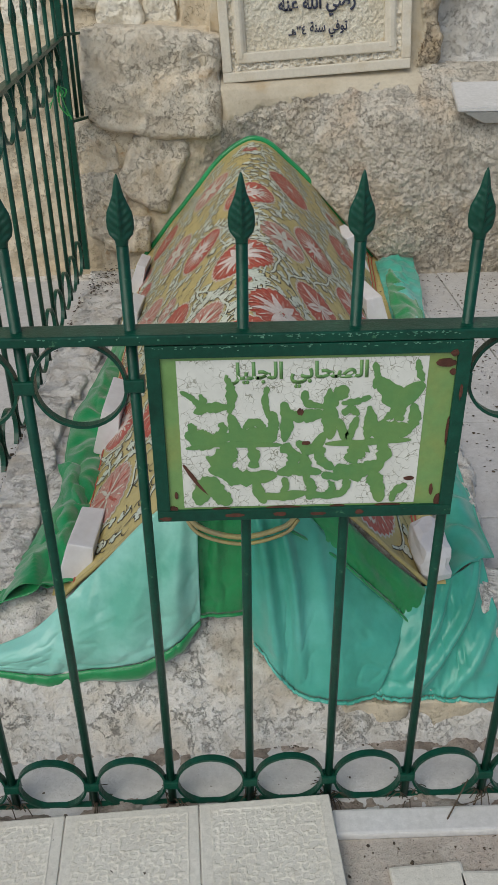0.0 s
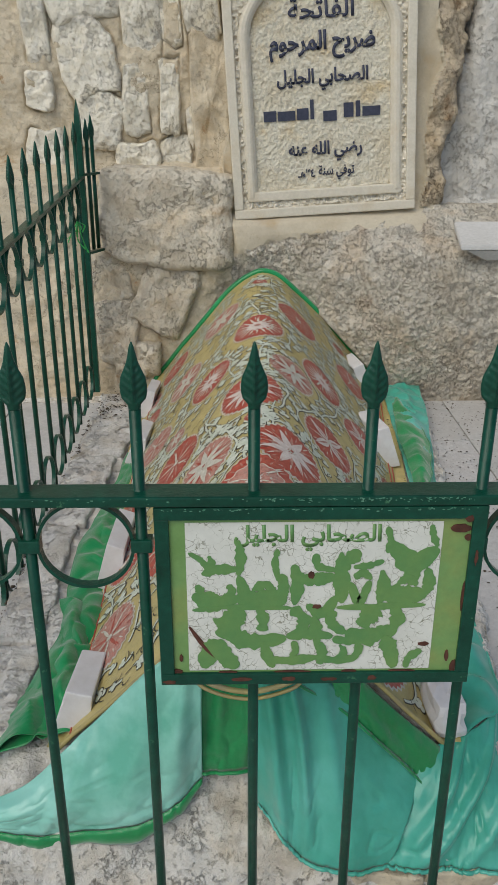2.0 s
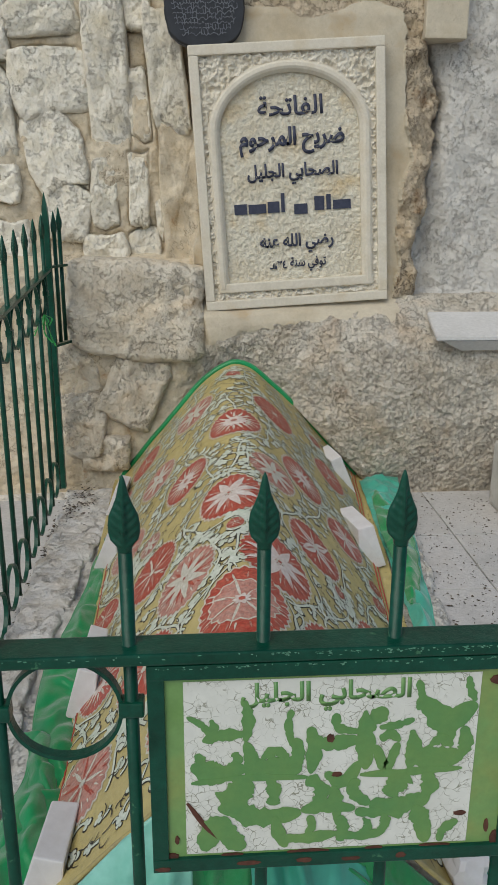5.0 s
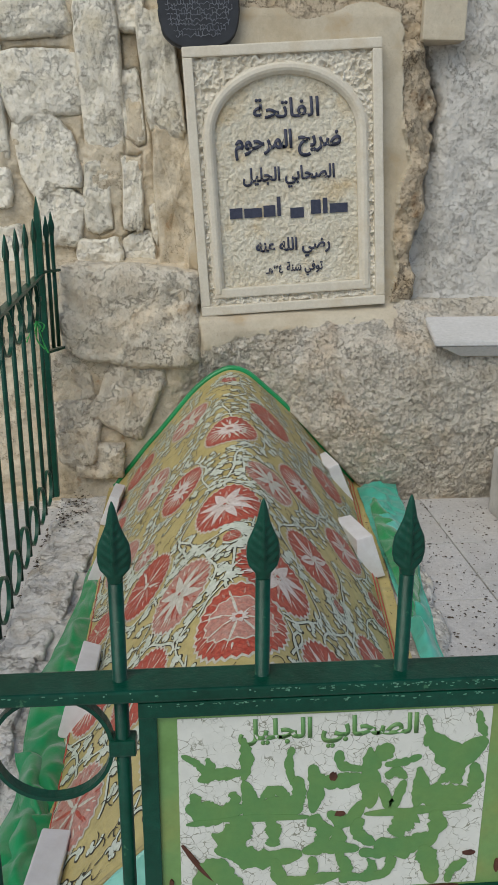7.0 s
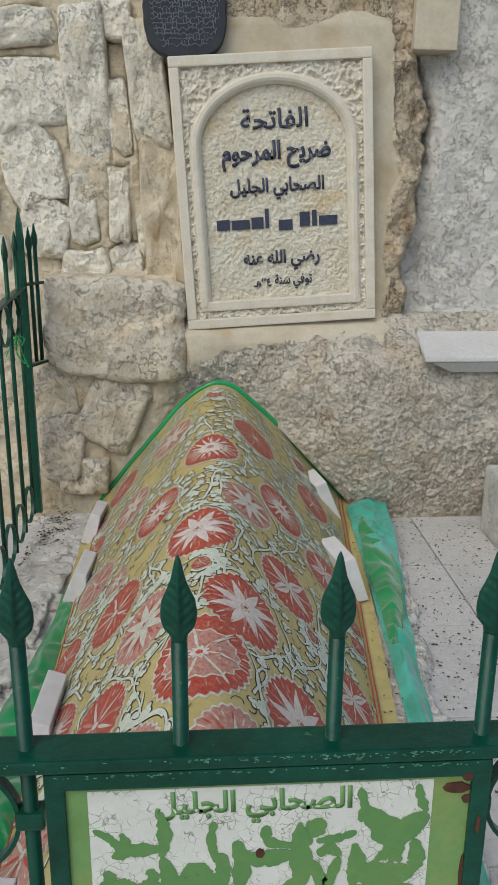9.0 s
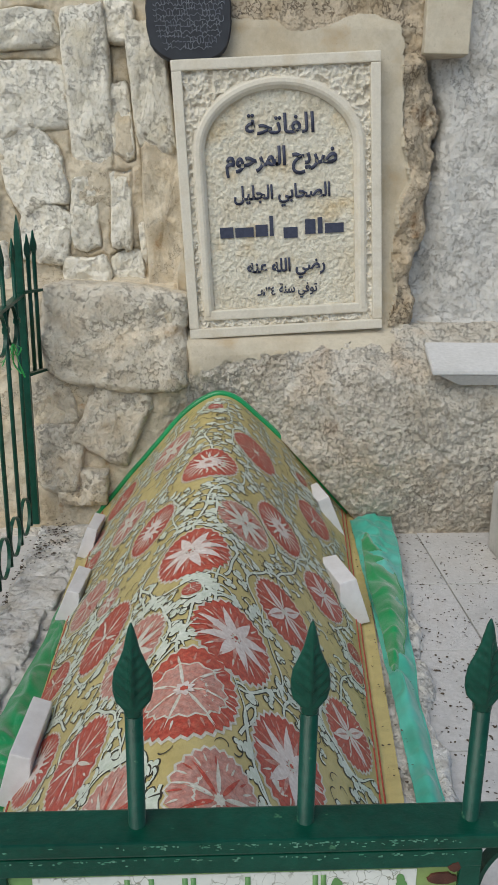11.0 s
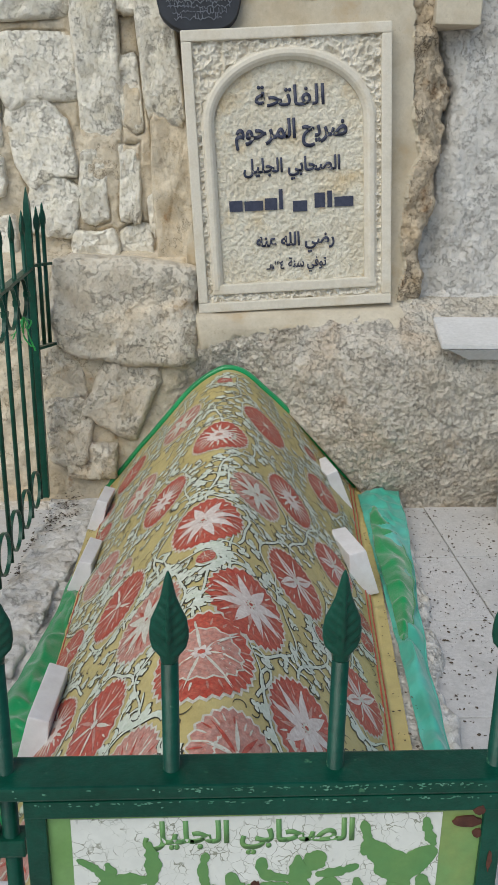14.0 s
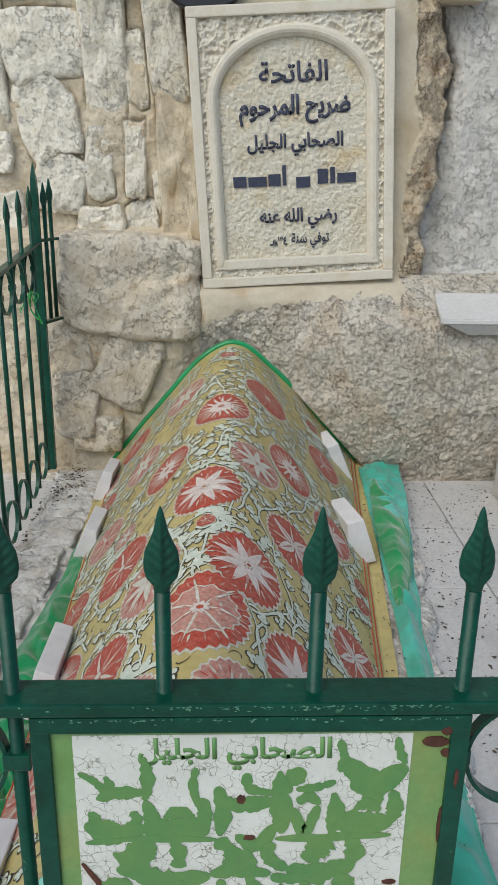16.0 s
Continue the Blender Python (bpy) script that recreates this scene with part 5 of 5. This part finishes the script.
bm = bmesh.new()
loft(bm, [[Vector((FX + a, y, side_rail(y) + b)) for a, b in ((-0.015, 0), (0.015, 0), (0.015, -0.012), (-0.015, -0.012))] for y in (0.30, 2.62)])
part("top_rail", bm, M_GREEN, side)
ybars = [2.54 - 0.178 * k for k in range(0, 13)]
sring = part("ring", ring_mesh(0.078), M_GREEN, side)
sring.location, sring.rotation_euler = (FX, ybars[0] - 0.089, side_rail(ybars[0] - 0.089) - 0.091), (0, 0, radians(90))
for y in ybars:
    b = new("bar", first[round(TIP - STREET, 3)].data)
    b.parent = side
    z_tip = side_rail(y) + 0.225
    full = TIP - STREET
    b.location, b.scale = (FX, y, side_foot(y)), (1, 1, (z_tip - side_foot(y) - 0.090) / (full - 0.090))
    sp = share("spear_head", first["spear"], side, (FX, y, z_tip))
    sp.rotation_euler = (0, 0, radians(90))
    cl = share("collar", coll0, side, (FX, y, side_rail(y) - 0.091))
    cl.rotation_euler = (0, 0, radians(90))
    for zz_ in (side_rail(y - 0.089) - 0.091, side_foot(y - 0.089) + 0.080):
        rg = share("ring", sring, side, (FX, y - 0.089, zz_))
        rg.rotation_euler = (0, 0, radians(90))
post = bmesh.new()
loft(post, [[Vector((FX + a * w, 2.645 + b * w, z)) for a, b in ((-1, -1), (1, -1), (1, 1), (-1, 1))] for z, w in ((side_foot(2.645) - 0.04, 0.0135), (1.44, 0.0135), (1.50, 0.011), (1.56, 0.001))])
part("post", post, M_GREEN, side, "square post with a pointed top")
for x, y, zt in ((-0.665, 2.69, 1.485), (-0.650, 2.735, 1.50)):
    b = new("bar", first[round(TIP - STREET, 3)].data)
    b.parent, b.location, b.scale = side, (x, y, 0.93), (1, 1, (zt - 0.93 - 0.088) / (TIP - STREET - 0.090))
    share("spear_head", first["spear"], side, (x, y, zt)).rotation_euler = (0, 0, radians(60))
for z in (1.262, 0.925):
    bm = bmesh.new()
    loft(bm, [[Vector((x + a, y, z + b)) for a, b in ((-0.014, 0), (0.014, 0), (0.014, -0.011), (-0.014, -0.011))] for x, y in ((FX, 2.645), (-0.640, 2.765))])
    part("end_rail", bm, M_GREEN, side)
# a bit of lime ribbon tied round the railing
bm = bmesh.new()
for k in range(7):
    a = k * 0.9
    tube(bm, spline([(FX + 0.012, 2.40, 1.09), (FX + 0.012 + 0.03 * math.cos(a), 2.40 - 0.02 * math.sin(a), 1.075 - 0.012 * k), (FX + 0.01 + 0.045 * math.cos(a + 1), 2.41 - 0.03, 1.05 - 0.014 * k)], 10), 0.004, 5, squash=0.4)
tagged(part("ribbon_tie", bm, M_RIBBON), "bright green ribbon scrap tied round the railing", "ribbon")

# ---------------------------------------------------------------- painted sign
sign = thing("painted_sign", "weathered green and white painted metal sign in an iron frame", "sign")
X0, X1, Z0, Z1 = -0.144, 0.3365, 0.694, 1.0045
FY = -0.026
for lo, hi in (((X0, FY, Z0), (X1, FY + 0.016, Z0 + 0.020)), ((X0, FY, Z1 - 0.020), (X1, FY + 0.016, Z1)), ((X0, FY + 0.0006, Z0 + 0.0195), (X0 + 0.021, FY + 0.016, Z1 - 0.0195)), ((X1 - 0.021, FY + 0.0006, Z0 + 0.0195), (X1, FY + 0.016, Z1 - 0.0195))):
    part("frame_bar", box(lo, hi, 0.0015), M_GREEN, sign)
part("panel", box((X0 + 0.018, FY + 0.006, Z0 + 0.018), (X1 - 0.018, FY + 0.010, Z1 - 0.018)), M_SIGNGREEN, sign)
PX0, PX1, PZ0, PZ1 = X0 + 0.044, X1 - 0.062, Z0 + 0.024, Z1 - 0.026
part("white_field", box((PX0, FY + 0.0052, PZ0), (PX1, FY + 0.0066, PZ1)), M_CRACKED, sign)
lettering(joined("الصحابي الجليل"), 0.215, 0.044, M_SCRIPT, sign, Matrix.Translation((0.078, FY + 0.0051, PZ1 - 0.026)), 0.0008, 0.035)

# brush strokes: start, middle and end in thousandths of the white field from its upper corner, and the width
UPPER = [(10, 190, 60, 240, 90, 310, 30), (90, 210, 100, 270, 80, 320, 34), (60, 330, 130, 300, 220, 300, 50), (205, 110, 215, 230, 205, 340, 44), (360, 170, 350, 260, 365, 380, 34),
         (510, 200, 520, 280, 590, 310, 40), (590, 330, 640, 250, 680, 180, 66), (660, 290, 720, 280, 780, 250, 34), (785, 30, 800, 130, 790, 200, 30), (790, 130, 870, 250, 900, 400, 96), (990, 170, 930, 250, 880, 390, 84), (955, 20, 965, 90, 985, 160, 32)]
MIDDLE = [(20, 470, 110, 520, 210, 490, 84), (40, 400, 55, 450, 45, 500, 40), (165, 400, 180, 450, 150, 500, 40), (205, 340, 225, 440, 215, 540, 46), (215, 510, 300, 500, 400, 500, 96), (260, 440, 310, 400, 350, 450, 44),
          (375, 330, 385, 420, 370, 520, 52), (425, 270, 440, 400, 430, 540, 56), (430, 350, 500, 370, 590, 350, 66), (480, 540, 545, 600, 600, 480, 56), (610, 190, 615, 360, 620, 530, 66), (650, 390, 690, 520, 730, 380, 48)]
MIDDLE_END = [(665, 360, 700, 330, 735, 370, 40), (775, 310, 785, 420, 770, 550, 54), (780, 470, 870, 480, 960, 470, 100), (840, 400, 880, 370, 920, 410, 44), (955, 300, 965, 400, 950, 480, 48), (20, 570, 200, 550, 420, 560, 30), (600, 560, 740, 555, 960, 545, 34)]
LOWER = [(220, 560, 180, 640, 130, 760, 120), (290, 560, 305, 640, 300, 720, 62), (150, 740, 260, 790, 400, 770, 84), (420, 560, 470, 640, 450, 760, 70), (510, 620, 520, 700, 530, 860, 50), (400, 760, 480, 740, 590, 760, 60),
         (590, 580, 580, 660, 640, 740, 54), (640, 740, 740, 760, 830, 700, 96), (700, 690, 740, 610, 770, 560, 90), (830, 560, 850, 640, 810, 780, 66), (590, 780, 660, 790, 760, 770, 50)]
FOOT = [(60, 980, 90, 860, 150, 790, 110), (110, 800, 150, 900, 200, 980, 90), (310, 790, 320, 880, 350, 980, 52), (330, 920, 420, 930, 560, 900, 44), (430, 790, 440, 860, 420, 900, 36), (540, 800, 550, 880, 540, 960, 50),
        (540, 920, 620, 930, 700, 910, 44), (620, 820, 640, 870, 610, 930, 34), (690, 800, 700, 860, 670, 940, 40), (800, 760, 830, 860, 850, 990, 84), (900, 990, 910, 920, 960, 860, 50)]


def brush(stroke, k):
    """One flat brush stroke, broad in its middle, with rounded, slightly uneven ends."""
    x0_, z0_, x1_, z1_, x2_, z2_, wide = stroke
    put = lambda a, b: Vector((PX0 + (PX1 - PX0) * a / 1000, FY + 0.0050 - 0.00002 * k, PZ1 - (PZ1 - PZ0) * b / 1000))
    pts = spline([put(x0_, z0_), put(x1_, z1_), put(x2_, z2_)], 24)
    bm = bmesh.new()
    rows_ = []
    for i, p_ in enumerate(pts):
        d_ = (pts[min(i + 1, 24)] - pts[max(i - 1, 0)]).normalized()
        n_ = Vector((-d_.z, 0, d_.x))
        u = i / 24
        w_ = wide / 1000 * 0.33 * (0.22 + 0.78 * (4 * u * (1 - u)) ** 0.5) * (1 + 0.5 * noise.noise((u * 5, k * 3.7, 1.0)) + 0.3 * noise.noise((u * 14, k * 3.7, 4.0)))
        rows_.append([bm.verts.new((min(max(q.x, PX0 + 0.001), PX1 - 0.001), q.y, min(max(q.z, PZ0 + 0.001), PZ1 - 0.001))) for q in (p_ + n_ * w_ / 2, p_ - n_ * w_ / 2)])
    for (a, b), (c, d) in zip(rows_, rows_[1:]):
        bm.faces.new((a, b, d, c))
    for v_ in bmesh.ops.extrude_face_region(bm, geom=list(bm.faces))["geom"]:
        if isinstance(v_, bmesh.types.BMVert):
            v_.co.y -= 0.0006
    part("painted_stroke", bm, M_SCRIPT, sign)


for k, stroke in enumerate(UPPER + MIDDLE + MIDDLE_END + LOWER + FOOT):
    brush(stroke, k)
for x, z, w_, h in ((0.300, 0.985 - 0.018, 0.030, 0.013), (0.312, 0.952, 0.010, 0.010), (0.262, 0.765, 0.016, 0.007), (-0.118, 0.716, 0.014, 0.010), (0.312, 0.720, 0.010, 0.026), (0.095, 0.835, 0.013, 0.007), (0.085, 0.890, 0.010, 0.012), (0.300, 0.742, 0.006, 0.020), (-0.112, 0.742, 0.006, 0.012), (0.314, 0.850, 0.004, 0.050), (-0.040, 0.7145, 0.030, 0.004), (0.060, 0.7145, 0.050, 0.005), (0.150, 0.7145, 0.024, 0.004), (0.230, 0.7145, 0.040, 0.004)):
    bm = bmesh.new()
    pts_ = [bm.verts.new((x + w_ / 2 * math.cos(a) * (1 + 0.3 * noise.noise((x * 90, a * 2, 1))), FY + 0.0034, z + h / 2 * math.sin(a) * (1 + 0.4 * noise.noise((x * 70, a * 2, 4))))) for a in np.linspace(0, math.tau, 16, endpoint=False)]
    f = bm.faces.new(pts_)
    ret = bmesh.ops.extrude_face_region(bm, geom=[f])
    for v_ in ret["geom"]:
        if isinstance(v_, bmesh.types.BMVert):
            v_.co.y += 0.0026
    part("rust_patch", bm, M_RUST, sign)
for x, z, w_, h in ((-0.02, 0.704, 0.034, 0.007), (0.055, 0.7045, 0.022, 0.008), (0.118, 0.703, 0.028, 0.006), (0.185, 0.705, 0.014, 0.009), (0.31, 0.985, 0.012, 0.010), (0.326, 0.92, 0.005, 0.024), (-0.13, 0.70, 0.02, 0.007)):
    bm = bmesh.new()
    f = bm.faces.new([bm.verts.new((x + w_ / 2 * math.cos(a) * (1 + 0.5 * noise.noise((x * 90, a * 2, 1))), FY - 0.0006, z + h / 2 * math.sin(a) * (1 + 0.6 * noise.noise((x * 70, a * 2, 4))))) for a in np.linspace(0, math.tau, 16, endpoint=False)])
    for v_ in bmesh.ops.extrude_face_region(bm, geom=[f])["geom"]:
        if isinstance(v_, bmesh.types.BMVert):
            v_.co.y += 0.0024
    part("rust_patch", bm, M_RUST, sign)
bm = bmesh.new()
tube(bm, spline([(-0.098, FY + 0.0042, 0.800), (-0.080, FY + 0.0042, 0.770), (-0.058, FY + 0.0042, 0.738)], 12), [0.002 + 0.002 * math.sin(k / 12 * math.pi) for k in range(13)], 5, squash=0.3, up=Vector((0, 1, 0)))
part("rust_streak", bm, M_RUST, sign)


# ---------------------------------------------------------------- litter
def litter(name, spots, label, size=(0.004, 0.012)):
    bm = bmesh.new()
    for x, y, z in spots:
        s = rng.uniform(*size) * rng.uniform(0.4, 1.0)
        a, thin, n_ = rng.uniform(0, 6.28), rng.uniform(0.25, 0.9), rng.choice((5, 6, 7))
        vs = []
        for k in range(n_):
            b = k * math.tau / n_
            q = s * rng.uniform(0.6, 1.1)
            u, w = q * math.cos(b), q * thin * math.sin(b)
            vs.append(bm.verts.new((x + u * math.cos(a) - w * math.sin(a), y + u * math.sin(a) + w * math.cos(a), z + rng.uniform(0.0, 0.002))))
        top = bm.verts.new((x, y, z + 0.5 * s * thin + 0.001))
        for k in range(n_):
            bm.faces.new((vs[k], vs[(k + 1) % n_], top))
    tagged(part(name, bm, M_LITTER), label, "litter", kind="stuff")


litter("dry_leaves", [(rng.gauss(-0.60, 0.035), rng.gauss(2.50, 0.10), 0.25) for _ in range(260)] + [(FX + rng.gauss(0.03, 0.012), rng.uniform(0.6, 2.4), 0.232) for _ in range(800)], "dark dry leaf litter along the railing's foot")
litter("seed_litter", [(rng.uniform(0.70, 1.25), rng.uniform(0.4, 2.6), FLOOR + 0.001) for _ in range(1300)], "small dark seeds scattered on the paving", (0.004, 0.010))
litter("seed_litter", [(rng.uniform(-0.6, 0.9), rng.uniform(-0.5, 0.1), -0.016 if rng.random() < 0.3 else STREET + 0.012) for _ in range(90)], "small dark debris at the railing's foot", (0.002, 0.006))
litter("cloth_litter", [(lambda y: (base_x(y, 1) + rng.uniform(0.005, 0.12), y, TOP + 0.022))(rng.uniform(0.4, 2.6)) for _ in range(150)] + [(lambda y: (base_x(y, -1) - rng.uniform(0.0, 0.02), y, TOP + 0.018))(rng.uniform(0.4, 2.6)) for _ in range(60)], "dark crumbs and dry bits caught on the cloth's hem", (0.003, 0.008))

# a dry twig leaning at the kerb
bm = bmesh.new()
tube(bm, spline([(0.455, -0.02, 0.01), (0.41, -0.07, -0.03), (0.355, -0.13, -0.075)], 14), [0.0012 + 0.0012 * k / 14 for k in range(15)], 6)
tube(bm, spline([(0.42, -0.06, -0.02), (0.46, -0.055, -0.015), (0.485, -0.045, -0.01)], 8), 0.001, 5)
tagged(part("twig", bm, M_LITTER), "thin dry brown twig leaning on the kerb", "twig")
for i in range(-4, 6):
    bm = bmesh.new()
    for k in range(14):
        a = rng.uniform(0, math.tau)
        l_ = rng.uniform(0.02, 0.05)
        x, y = i * PITCH + rng.gauss(0, 0.008), rng.gauss(0, 0.008)
        tube(bm, spline([(x, y, STREET + 0.012), (x + 0.5 * l_ * math.cos(a), y + 0.5 * l_ * math.sin(a), STREET + 0.012 + l_ * 0.6), (x + l_ * math.cos(a), y + l_ * math.sin(a), STREET + 0.018)], 5), 0.0011, 4)
    tagged(part("weed_tuft", bm, M_LITTER), "dark dry weed tuft at a railing bar's foot", "weed", "weeds along the railing")

litter("grit", [(rng.uniform(-0.75, 0.75), 0.125 + abs(rng.gauss(0, 0.012)), STREET + 0.013) for _ in range(420)] + [(rng.uniform(0.18, 0.9), rng.uniform(-0.5, -0.11), -0.049) for _ in range(260)], "grey-brown grit gathered along the joints", (0.002, 0.007))

# dirt swept against the plinth and the slabs
for y_a, y_b, seed_, x_a, x_b in ((0.085, 0.150, 1.0, -1.2, 1.3), (-0.046, 0.012, 6.0, -1.0, 1.3)):
    dx_, dy_ = np.meshgrid(np.linspace(x_a, x_b, 520), np.linspace(y_a, y_b, 22))
    tilt_ = (dy_ - y_a) / (y_b - y_a) if seed_ < 2 else 1 - (dy_ - y_a) / (y_b - y_a)
    dz_ = STREET + 0.004 + 0.016 * tilt_ + 0.014 * fbm(dx_, dy_, 16, 4, seed_) + 0.006 * fbm(dx_, dy_, 90, 2, seed_ + 2)
    tagged(sheet("dirt_and_shade", np.stack([dx_, dy_, dz_], -1), [M_DIRT_SHADE]), "dark dust and grit along the joint, doubling as painted shade at the plinth", "dirt", kind="stuff")

# chipped paint along the rail's edge and the sign's frame
bm = bmesh.new()
chip_rng = random.Random(3)
for k in range(220):
    on_rail = k % 3 != 0
    x = chip_rng.uniform(-0.6, 0.6) if on_rail else chip_rng.uniform(X0 + 0.01, X1 - 0.01)
    if on_rail and chip_rng.random() < 0.6:
        x = chip_rng.uniform(0.0, 0.32)
    z = RAIL - abs(chip_rng.gauss(0, 0.003)) - 0.002 if on_rail else Z1 - 0.0015 - abs(chip_rng.gauss(0, 0.002))
    y = -0.0274 if on_rail else FY - 0.0004
    w_, h = chip_rng.uniform(0.0006, 0.0030), chip_rng.uniform(0.0005, 0.0013)
    vs = [bm.verts.new((x + w_ * math.cos(a) * chip_rng.uniform(0.6, 1.2), y, z + h * math.sin(a) * chip_rng.uniform(0.6, 1.2))) for a in np.linspace(0, math.tau, 7, endpoint=False)]
    bm.faces.new(vs)
chips = part("chipped_paint", bm, M_CHIP, fence, "pale chips in the green paint")
chips["kind"] = "stuff"
